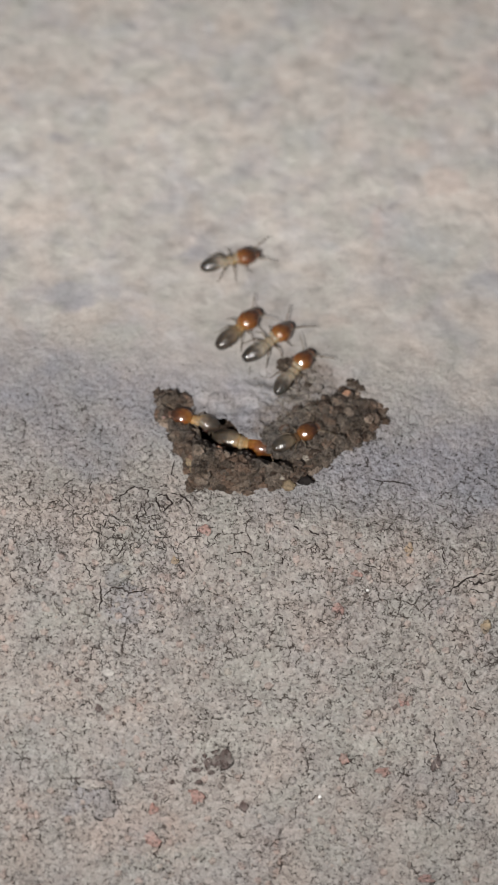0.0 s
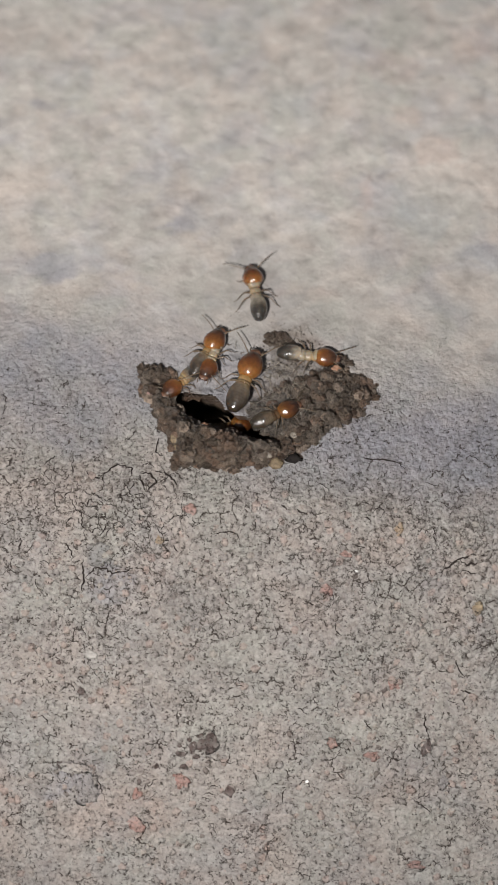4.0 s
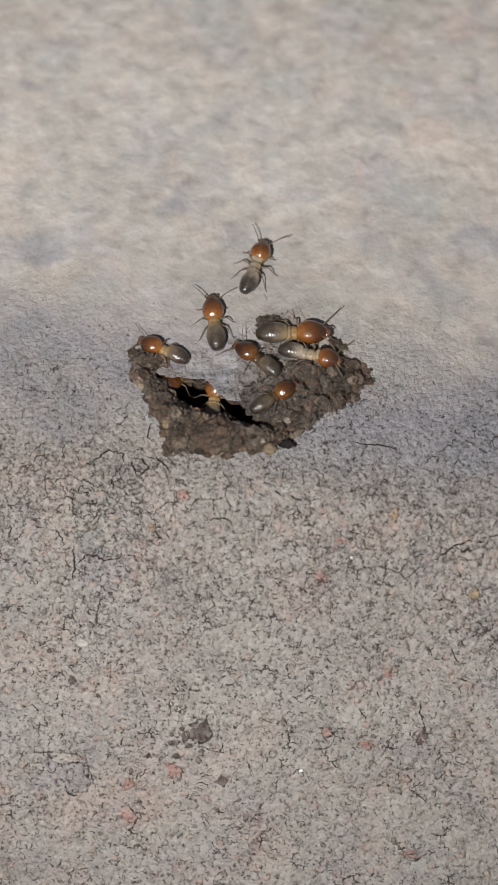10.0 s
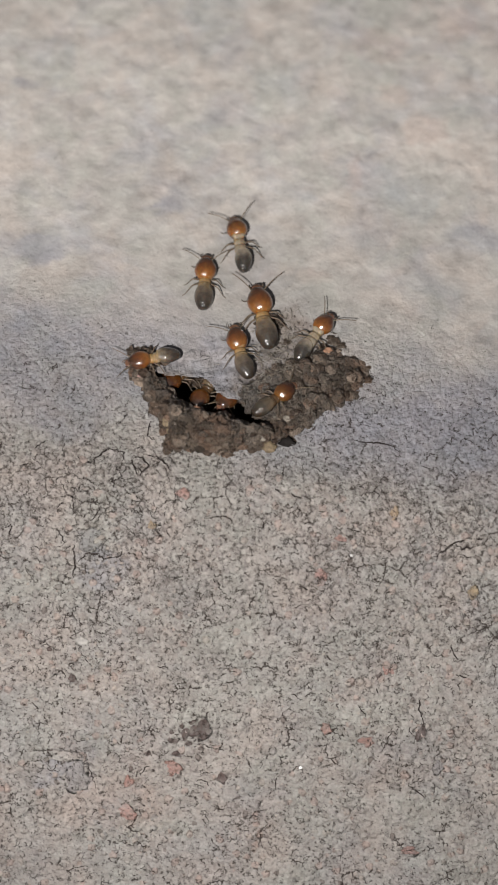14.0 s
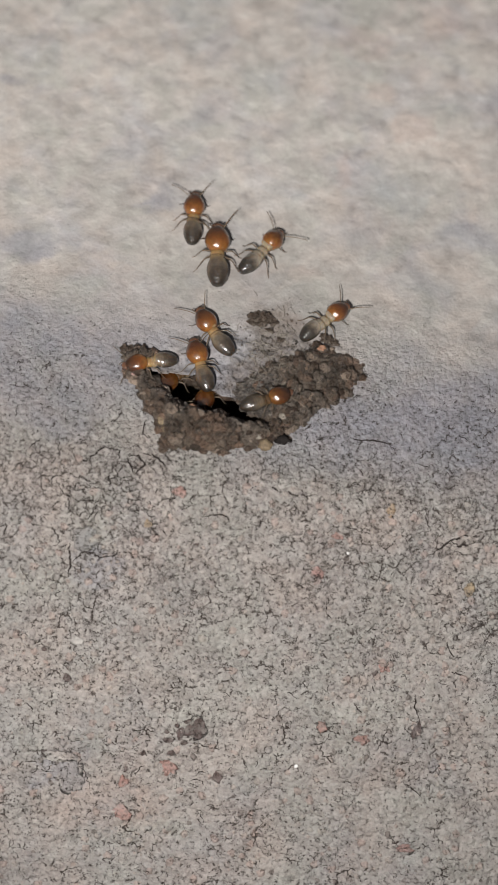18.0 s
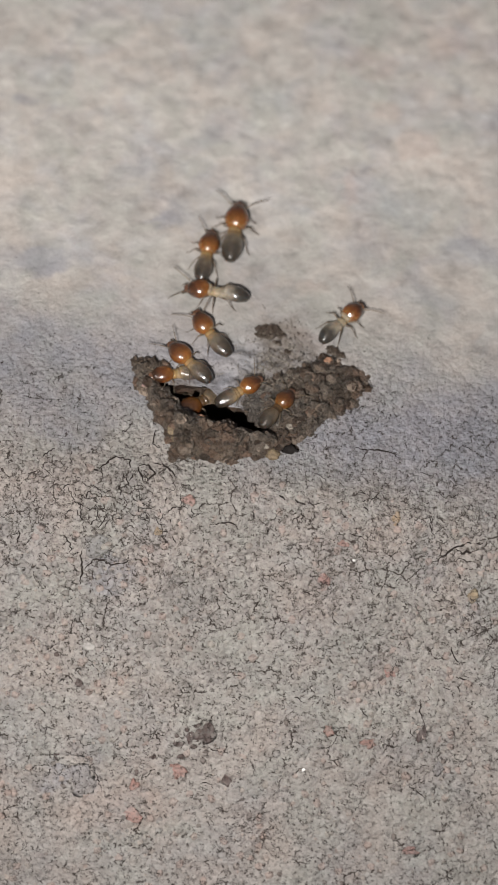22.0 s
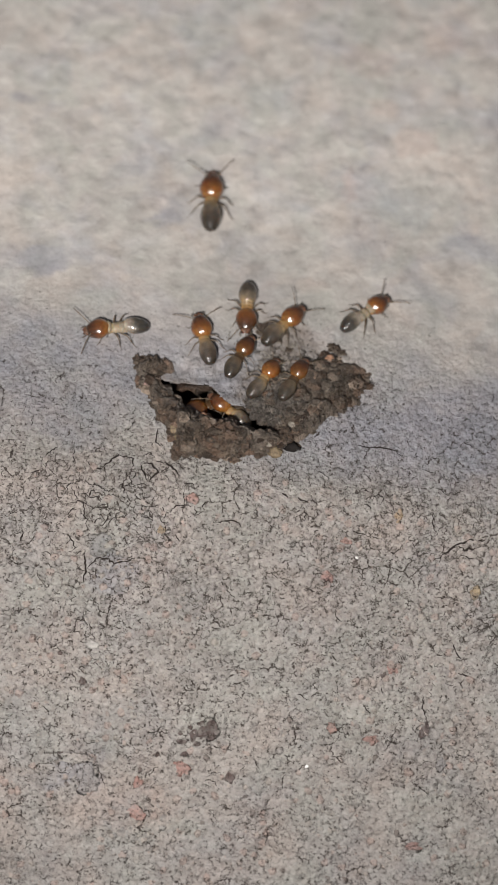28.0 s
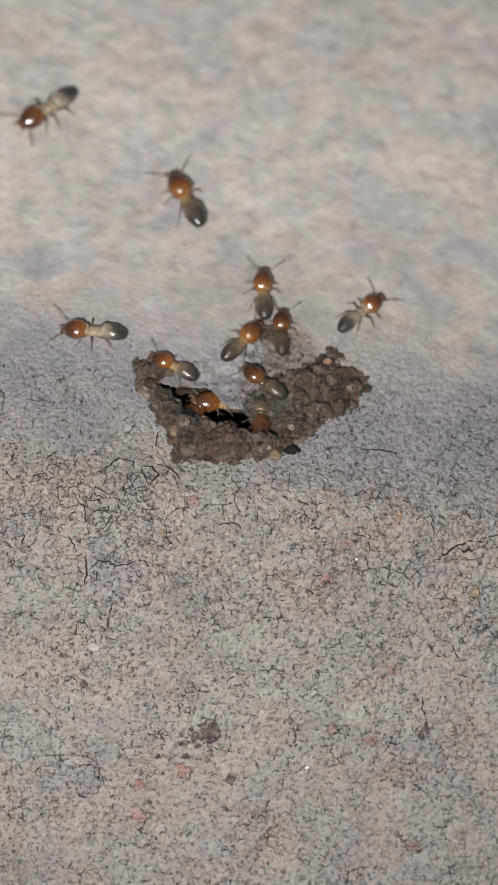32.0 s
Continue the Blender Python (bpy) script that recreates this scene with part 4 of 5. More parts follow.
def tube(points, radii, segs=7):
    V, F = [], []
    pts = [Vector(p) for p in points]
    for i, p in enumerate(pts):
        d = (pts[min(i + 1, len(pts) - 1)] - pts[max(i - 1, 0)]).normalized()
        u = d.cross(Vector((0, 0, 1)))
        u = u.normalized() if u.length > 1e-6 else Vector((1, 0, 0))
        w = d.cross(u)
        for k in range(segs):
            a = 2 * math.pi * k / segs
            V.append((p + (u * math.cos(a) + w * math.sin(a)) * radii[i]) * MM)
    bm = bmesh.new()
    vs = [bm.verts.new(v) for v in V]
    for i in range(len(pts) - 1):
        for k in range(segs):
            bm.faces.new((vs[i * segs + k], vs[i * segs + (k + 1) % segs], vs[(i + 1) * segs + (k + 1) % segs], vs[(i + 1) * segs + k]))
    bm.faces.new(vs[:segs][::-1])
    bm.faces.new(vs[-segs:])
    bmesh.ops.recalc_face_normals(bm, faces=bm.faces)
    return bm


def head_mesh():
    """A pear-shaped head capsule, broad behind, narrowing to the mouth."""
    st = []
    for k in range(19):
        t = k / 18
        w = 0.72 * math.sin(math.pi * (0.04 + 0.89 * t ** 0.9)) ** 0.5 * (1.0 - 0.10 * max(0.0, t - 0.4) / 0.6)
        st.append((-0.80 + 1.60 * t, max(w, 0.05), max(w, 0.05) * 0.82, 0.03 - 0.14 * t))
    st.append((0.86, 0.14, 0.12, -0.11))
    return ringed(st, 24)


def thorax_mesh():
    st = []
    for x0, x1, w in ((0.55, 0.14, 0.40), (0.14, -0.22, 0.43), (-0.22, -0.60, 0.47)):
        for k in range(5):
            t = k / 4
            b = 0.93 + 0.07 * math.sin(math.pi * t)
            st.append((x0 + (x1 - x0) * t, w * b, w * b * 0.78, 0.0))
    return ringed(st, 18)


def abdomen_mesh():
    st, n = [], 9
    for seg in range(n):
        for k in range(4):
            t = (seg + k / 4) / n
            w = 0.74 * math.sin(math.pi * (0.15 + 0.74 * t ** 0.95)) ** 0.62
            ridge = 1.0 - 0.014 * (1 if k == 0 else 0.25 if k == 3 else 0)
            st.append((1.0 - 2.0 * t, w * ridge, w * ridge * 0.88, -0.02 * t))
    st += [(-1.02, 0.36, 0.3, -0.03), (-1.09, 0.22, 0.18, -0.03), (-1.12, 0.08, 0.07, -0.03)]
    return ringed(st, 22)


def leg_bm(side, lean, reach):
    """A leg from its hip at the origin: coxa, femur up and out, tibia down, tarsus on the ground (0.52 mm below)."""
    c, s = math.cos(lean), math.sin(lean)

    def at(r, z):
        return (r * s, side * r * c, z)

    pts = [at(0, 0), at(0.18, -0.05), at(0.5 * reach, 0.16), at(0.62 * reach, 0.14), at(0.9 * reach, -0.30), at(1.0 * reach, -0.47), at(1.18 * reach, -0.50)]
    return tube(pts, [0.075, 0.075, 0.055, 0.042, 0.032, 0.026, 0.017], 8)


def antenna_bm(side, bend):
    pts, rad = [], []
    n = 14
    for k in range(2 * n):
        t = k / (2 * n - 1)
        pts.append((1.35 * t + 0.1, side * (0.10 + 1.15 * t + bend * t * t), 0.12 + 0.35 * t - 0.45 * t * t))
        rad.append((0.044 if k % 2 else 0.033) * (1.0 - 0.30 * t))
    return tube(pts, rad, 7)


MESHES = {}


def shared(key, make, material):
    if key not in MESHES:
        me = bpy.data.meshes.new(key)
        bm = make()
        bm.to_mesh(me)
        bm.free()
        for p in me.polygons:
            p.use_smooth = True
        me.materials.append(material)
        MESHES[key] = me
    return MESHES[key]


def build_termite(label, size=1.0, pale=False, stout=1.0, seed=0, dim=False):
    ant = tagged(new("termite"), label, "termite", "termites at the nest slot")
    kids = {}

    def add(key, name, make, material, x, y, z, parent=None, sc=(1, 1, 1), label=""):
        ob = new(name, shared(key + material.name, make, material))
        ob.parent = parent or ant
        ob.location = (x * MM * size, y * MM * size, z * MM * size)
        ob.scale = [c * size for c in sc] if parent is None else sc
        tagged(ob, label)
        return ob

    tilt = (seed % 3 - 1) * 4
    big = stout * (1.07 if pale else 1.11)
    # dim: darker copies of the cuticles, shade painted into them
    head = add("head", "head", head_mesh, AMBER_SHADED if dim else AMBER, 1.66 if pale else 1.28, 0, 0.70,
               sc=((1.0 if pale else 1.12) * big, (1.05 if pale else 1.10) * big, 1.04 * big), label="glossy dark amber head" if dim else "glossy amber head")
    head.rotation_euler = (0, radians(-5 + tilt), radians(tilt))
    for side in (1, -1):
        jaw = new("mandible", shared("jaw", lambda: tube([(0, 0, 0), (0.18, 0.08, 0.02), (0.34, -0.02, 0.03)], [0.11, 0.10, 0.03], 7), JAW))
        jaw.parent, jaw.location = head, (0.76 * MM, side * 0.14 * MM, -0.18 * MM)
        jaw.scale = (1, side, 1)
    lip = new("labrum", shared("labrum", lambda: lump(0.30, 7, (0.9, 1.1, 0.62), 3, 0.15), MUZZLE))
    lip.parent, lip.location = head, (0.78 * MM, 0, -0.08 * MM)
    for side in (1, -1):
        palp = new("palp", shared("palp%d" % side, lambda: tube([(0, 0, 0), (0.16, side * 0.10, 0.0), (0.30, side * 0.12, -0.08), (0.40, side * 0.06, -0.2)], [0.045, 0.045, 0.04, 0.025], 6), LIMB))
        palp.parent, palp.location = head, (0.80 * MM, side * 0.26 * MM, -0.14 * MM)
    add("thorax", "thorax", thorax_mesh, THORAX_SHADED if dim else THORAX_PALE if pale else THORAX_AMBER, 0.32 if pale else 0.15, 0, 0.56,
        sc=(1.45, 1.06, 1.08) if pale else (1.15, 1.14, 1.1), label="soiled brown thorax" if dim else "pale segmented thorax" if pale else "amber segmented thorax")
    add("pronotum", "pronotum", lambda: lump(1.0, 3, (0.26, 0.50, 0.2), 3, 0.12), THORAX_SHADED if dim else THORAX_PALE if pale else THORAX_AMBER,
        0.86 if pale else 0.56, 0, 0.86, label="soiled brown collar plate" if dim else "pale yellowish collar plate")
    ab = add("abdomen", "abdomen", abdomen_mesh, ABDOMEN_SHADED if dim else ABDOMEN_DARK if pale else ABDOMEN, -1.26 if pale else -1.34, 0, 0.62,
             sc=(0.93, 0.90, 0.86) if pale else (1.02, 1.02, 0.93),
             label="soiled dark abdomen" if dim else "dark grey ringed abdomen" if pale else "translucent grey-brown ringed abdomen")
    ab.rotation_euler = (0, radians(-4), radians(-2 * tilt))
    legs = []
    for side in (1, -1):
        for n, (x, lean, reach) in enumerate(((0.75, 0.75, 1.25), (0.45, -0.10, 1.25), (0.15, -0.85, 1.55))):
            legs.append((add("leg%d%d" % (n, side), "leg", lambda: leg_bm(side, lean, reach), LIMB, x, side * 0.28, 0.52), side, n))
    feelers = []
    for side in (1, -1):
        feelers.append((add("feeler%d" % side, "antenna", lambda: antenna_bm(side, 0.25), LIMB, 2.15 if pale else 1.9, side * 0.30, 0.72), side))
    kids["legs"], kids["feelers"], kids["size"] = legs, feelers, size
    return ant, kids


# ---------------------------------------------------------------- build
ground = bmesh.new()
bmesh.ops.create_grid(ground, x_segments=40, y_segments=40, size=60.0)
for v in ground.verts:
    v.co.z = -0.07 + 0.004 * noise.noise(v.co * 0.7)
tagged(part("ground", ground, SOIL, None), "dark bare ground below the kerb", "ground", kind="structure")
kerb = build_kerb()
build_cavity()
crust = build_crust()
build_chips(kerb)
build_cracks(kerb)
build_sand(kerb)


def build_litter():
    """Dry pellets and crumbs strewn on the concrete beside the slot."""
    rnd = np.random.RandomState(12)
    spots = []
    for k in range(330):
        x, y = rnd.normal(2.6, 1.3), rnd.normal(2.0, 1.3)
        if side_of(SLOT, np.array([x]), np.array([y]))[0] > -0.4:
            continue
        r = rnd.uniform(0.03, 0.10)
        spots.append((x * MM, y * MM, (float(kerb_relief(np.array([x]), np.array([y]))[0]) + 0.01) * MM, r))
    for k in range(520):
        x, y = rnd.uniform(-0.6, 3.8), rnd.uniform(-4.6, -0.6)
        if side_of(ASHY, np.array([x]), np.array([y]))[0] > -0.1:
            lift = max(float(crust_height(np.array([x]), np.array([y]))[0][0]), 0.0)
            spots.append((x * MM, y * MM, lift * MM, rnd.uniform(0.05, 0.17)))
    tagged(new("crumbs", lumps_mesh("crumbs", spots, DUST)), "dry grey-brown crumbs strewn on the concrete beside the slot", "crumbs", kind="stuff")
    clods = [(0.7, 4.1, 0.38), (1.1, 4.3, 0.40), (1.4, 3.9, 0.40), (1.8, 4.2, 0.34), (1.2, 3.7, 0.30), (2.1, 3.9, 0.26), (0.5, 3.7, 0.24), (0.9, 4.6, 0.22), (1.6, 4.6, 0.24),
             (1.9, 3.2, 0.22), (2.7, 2.4, 0.2), (6.4, 2.9, 0.34), (6.8, 2.6, 0.30), (6.0, 3.2, 0.22)]
    for k, (x, y, r) in enumerate(clods):
        bm = lump(r, k + 90, (1.25, 0.9, 0.5), 3, 1.0)
        ob = part("clod", bm, MUD, None)
        ob.location = (x * MM, y * MM, 0.35 * r * MM)
        tagged(ob, "dark crumb of mud lying on the concrete", "clod", "mud clods")
    V, F, base = [], [], 0
    for k in range(170):
        x, y = rnd.normal(2.2, 1.5), rnd.normal(1.2, 2.0)
        if side_of(SLOT, np.array([x]), np.array([y]))[0] > -0.2:
            continue
        lift = max(float(crust_height(np.array([x]), np.array([y]))[0][0]), 0.0)
        a, L, r = rnd.uniform(0, 6.28), rnd.uniform(0.3, 1.0), rnd.uniform(0.012, 0.022)
        bend = rnd.uniform(-0.5, 0.5)
        for q in range(6):
            t = q / 5 - 0.5
            c = np.array([x + L * t * math.cos(a) - bend * t * t * math.sin(a), y + L * t * math.sin(a) + bend * t * t * math.cos(a), lift + 0.12 + 0.1 * (0.25 - t * t)])
            for e in range(4):
                b = 1.5708 * e
                V.append((c + r * np.array([-math.sin(a) * math.cos(b), math.cos(a) * math.cos(b), math.sin(b)])) * MM)
            if q:
                n = base + 4 * q
                F += [(n - 4 + e, n - 4 + (e + 1) % 4, n + (e + 1) % 4, n + e) for e in range(4)]
        base += 24
    tagged(new("plant_fibres", mesh_from("plant_fibres", V, F, [CREAM_CHIP])), "tiny pale chewed fibres in the mud and on the floor", "fibres", kind="stuff")


build_litter()

TERMITES = {}
for n, (key, size, pale, stout, dim, label) in enumerate([
    ('scout', 0.98, True, 1.00, False, 'termite with amber head, pale thorax and dark abdomen on the concrete'),
    ('crosser', 0.97, False, 1.00, False, 'stout amber termite with a grey-brown abdomen on the concrete'),
    ('leader', 1.02, True, 1.00, False, 'termite with amber head, pale thorax and dark abdomen on the concrete'),
    ('guard', 0.97, True, 1.00, False, 'termite with amber head, pale thorax and dark abdomen near the mud'),
    ('climber', 1.13, False, 1.00, False, 'stout amber termite with a grey-brown abdomen on the concrete'),
    ('turner', 0.87, False, 1.00, True, 'soiled dark amber termite in the slot'),
    ('second', 0.94, False, 1.00, False, 'stout amber termite with a grey-brown abdomen beside the slot'),
    ('digger', 0.84, False, 1.00, True, 'soiled dark amber termite digging in the mud crust'),
    ('rim', 0.84, False, 1.00, False, "stout amber termite with a grey-brown abdomen on the slot's rim"),
    ('lurker', 0.93, False, 1.00, True, 'soiled dark amber termite in the dark slot'),
    ('watcher', 0.92, False, 1.05, False, 'stout amber termite with a grey-brown abdomen at the slot'),
    ('late', 0.84, False, 1.00, False, 'stout amber termite with a grey-brown abdomen climbing from the slot'),
    ('newcomer', 0.84, False, 1.00, True, 'soiled dark amber termite climbing from the slot'),
    ('returner', 1.20, True, 1.00, False, 'termite with amber head, pale thorax and dark abdomen walking back'),
    ('hider', 0.93, False, 1.00, True, 'soiled dark amber termite inside the slot'),
]):
    TERMITES[key] = build_termite(label, size, pale, stout, n, dim)


def at(x, y, z, turn, pitch=0.0):
    """A termite's pose: millimetres and degrees, head along the turn."""
    return Matrix.Translation(Vector((x, y, z)) * MM) @ Matrix.Rotation(radians(turn), 4, "Z") @ Matrix.Rotation(radians(pitch), 4, "Y")


def gait(key, seed):
    """Legs step and feelers sweep in the termite's own space."""
    rnd = random.Random(seed)
    kids = TERMITES[key][1]
    for leg, side, n in kids["legs"]:
        phase = (0 if (n + (side > 0)) % 2 else math.pi) + rnd.uniform(-0.4, 0.4)
        home = leg.location.copy()
        sc = leg.scale.copy()
        walk(leg, [(k * 0.5, Matrix.Translation(home) @ Matrix.Rotation(radians(13 * math.sin(phase + k * 2.2)), 4, "Z")) for k in range(65)])
        leg.scale = sc
    for feeler, side in kids["feelers"]:
        home, phase = feeler.location.copy(), rnd.uniform(0, 6)
        walk(feeler, [(k * 0.5, Matrix.Translation(home) @ Matrix.Rotation(radians(14 * math.sin(phase + k * 1.3)), 4, "Z")
                       @ Matrix.Rotation(radians(6 * math.sin(phase * 2 + k * 0.9)), 4, "Y")) for k in range(65)])


def motions():
    walk(TERMITES['scout'][0], [
        (0.00, at(-5.02, 13.20, 0.00, 22)), (0.50, at(-4.98, 12.29, 0.00, -25)), (1.00, at(-5.62, 10.42, 0.00, -56)),
        (1.50, at(-5.36, 8.00, 0.00, -66)), (2.00, at(-5.67, 6.28, 0.00, -83)), (2.50, at(-5.51, 5.73, 0.00, -79)),
        (4.50, at(-2.70, 0.64, 0.00, -102)), (5.00, at(-2.08, -0.29, 0.00, -95)), (6.00, at(-2.11, -1.82, -1.75, -40, -8)),
        (6.50, at(-1.80, -3.40, -3.20, -40)), (6.75, at(-4.10, -4.85, -5.81, 25)), (7.00, at(-6.40, -6.30, -8.43, 90)),
        (32.00, at(-6.40, -6.30, -8.43, 90)),
    ])
    walk(TERMITES['crosser'][0], [
        (0.00, at(-3.31, 6.65, 0.00, 53)), (1.00, at(-2.80, 6.33, 0.00, 46)), (2.00, at(-3.06, 3.41, 0.00, 18)), (2.50, at(-2.46, 2.02, 0.00, 7)),
        (4.50, at(-4.35, 1.71, 0.00, 79)), (5.00, at(-3.47, 1.10, 0.00, 67)), (6.00, at(-1.65, -0.16, 0.00, 100)), (7.00, at(-2.55, 3.15, 0.00, 84)),
        (8.00, at(-2.90, 3.04, 0.00, 84)), (9.00, at(-2.56, 2.89, 0.00, 77)), (10.00, at(-3.03, 3.24, 0.00, 102)),
        (11.00, at(-4.00, 4.05, 0.00, 104)), (12.00, at(-4.22, 4.94, 0.00, 101)), (13.00, at(-3.86, 6.54, 0.00, 89)),
        (14.00, at(-4.03, 6.65, 0.00, 93)), (14.50, at(-4.26, 7.54, 0.00, 92)), (16.50, at(-4.39, 11.81, 0.00, 100)),
        (17.00, at(-4.51, 11.63, 0.00, 95)), (18.00, at(-4.79, 12.41, 0.00, 92)), (19.00, at(-5.18, 13.78, 0.00, 100)),
        (20.00, at(-5.16, 14.09, 0.00, 96)), (20.50, at(-4.81, 13.90, 0.00, 84)), (21.00, at(-4.23, 13.76, 0.00, 73)),
        (21.50, at(-4.69, 11.64, 0.00, 82)), (22.00, at(-4.33, 10.29, 0.00, 84)), (22.50, at(-4.74, 9.88, 0.00, 54)),
        (23.00, at(-3.48, 8.72, 0.00, 8)), (23.50, at(-1.69, 8.93, 0.00, 20)), (24.00, at(0.34, 9.56, 0.00, 37)), (25.00, at(0.38, 9.88, 0.00, 44)),
        (25.50, at(1.13, 10.73, 0.00, 47)), (26.50, at(0.34, 8.78, 0.00, -10)), (27.50, at(-0.45, 6.84, 0.00, -68)),
        (28.00, at(-0.79, 5.69, 0.00, -89)), (29.00, at(-0.61, 3.06, 0.00, -92)), (30.00, at(-0.85, -0.93, 0.00, -83)),
        (31.00, at(0.52, -1.01, 0.00, -42)), (31.50, at(-0.70, -0.38, 0.00, -100)), (32.00, at(-2.03, -1.96, -1.75, -174, -8)),
    ])
    walk(TERMITES['leader'][0], [
        (0.00, at(-0.93, 5.50, 0.00, 48)), (1.00, at(0.67, 7.19, 0.00, 46)), (2.00, at(2.05, 7.12, 0.00, 38)), (2.50, at(1.52, 8.10, 0.00, 42)),
        (3.50, at(-0.13, 7.81, 0.00, 83)), (4.50, at(-1.78, 7.53, 0.00, 123)), (5.00, at(-2.49, 7.62, 0.00, 131)),
        (6.00, at(-2.64, 8.17, 0.00, 135)), (7.00, at(-2.92, 8.87, 0.00, 121)), (7.50, at(-2.23, 8.51, 0.00, 105)),
        (8.00, at(-0.64, 7.92, 0.00, 57)), (9.00, at(0.40, 8.71, 0.00, 55)), (10.00, at(-0.56, 8.52, 0.00, 78)), (11.00, at(-1.09, 8.62, 0.00, 96)),
        (12.00, at(-1.16, 9.02, 0.00, 101)), (13.00, at(-1.31, 9.49, 0.00, 112)), (14.00, at(-1.62, 10.35, 0.00, 106)),
        (14.50, at(-2.49, 11.10, 0.00, 103)), (16.50, at(-0.61, 10.81, 0.00, 61)), (17.00, at(0.52, 9.84, 0.00, 50)),
        (18.00, at(0.60, 9.76, 0.00, 56)), (19.00, at(0.27, 8.26, 0.00, 78)), (19.50, at(-0.49, 7.72, 0.00, 125)),
        (20.00, at(-0.94, 7.03, 0.00, 142)), (21.00, at(-3.17, 7.76, 0.00, 153)), (22.00, at(-2.94, 7.02, 0.00, 178)),
        (23.00, at(-3.83, 6.01, 0.00, 189)), (23.50, at(-5.59, 5.09, 0.00, 200)), (24.00, at(-6.37, 4.50, 0.00, 214)),
        (25.00, at(-7.80, 3.94, 0.00, 207)), (27.50, at(-10.43, 3.48, 0.00, 187)), (28.00, at(-10.52, 2.59, 0.00, 193)),
        (29.00, at(-11.32, 2.40, 0.00, 200)), (30.00, at(-11.77, 2.55, 0.00, 185)), (31.00, at(-11.99, 2.34, 0.00, 189)),
        (32.00, at(-12.16, 2.42, 0.00, 182)),
    ])
    walk(TERMITES['guard'][0], [
        (0.00, at(1.37, 2.95, 0.00, 60)), (1.00, at(1.01, 3.03, 0.00, 78)), (2.00, at(1.99, 2.73, 0.00, 34)), (2.50, at(1.73, 2.82, 0.00, 31)),
        (4.50, at(4.04, 2.38, 0.00, -8)), (5.00, at(4.32, 1.82, 0.00, 2)), (6.00, at(4.72, 1.57, 0.35, -0)), (7.00, at(4.48, 1.14, 0.35, -20)),
        (8.00, at(3.90, 1.33, 0.00, -12)), (9.00, at(4.35, 1.53, 0.00, -1)), (10.00, at(4.23, 1.16, 0.35, -8)), (11.00, at(4.13, 1.39, 0.00, -1)),
        (12.00, at(4.08, 1.27, 0.00, 6)), (13.00, at(4.37, 0.81, 0.35, 3)), (14.00, at(4.60, 2.58, 0.00, 61)), (14.50, at(5.73, 3.32, 0.00, 60)),
        (16.50, at(5.51, 3.60, 0.00, 50)), (17.00, at(5.69, 3.67, 0.00, 38)), (18.00, at(5.78, 3.99, 0.00, 45)), (19.00, at(5.70, 3.84, 0.00, 45)),
        (20.00, at(5.43, 4.06, 0.00, 52)), (21.00, at(6.06, 4.60, 0.00, 52)), (22.00, at(6.53, 5.14, 0.00, 51)), (23.00, at(6.55, 5.23, 0.00, 56)),
        (24.00, at(7.01, 5.68, 0.00, 53)), (25.00, at(7.61, 5.26, 0.00, 37)), (25.50, at(8.08, 5.82, 0.00, 35)), (27.50, at(8.27, 5.63, 0.00, 39)),
        (28.00, at(8.27, 6.01, 0.00, 43)), (29.00, at(8.32, 5.96, 0.00, 40)), (30.00, at(8.71, 6.23, 0.00, 35)), (31.00, at(8.12, 6.03, 0.00, 45)),
        (32.00, at(8.12, 6.36, 0.00, 47)),
    ])
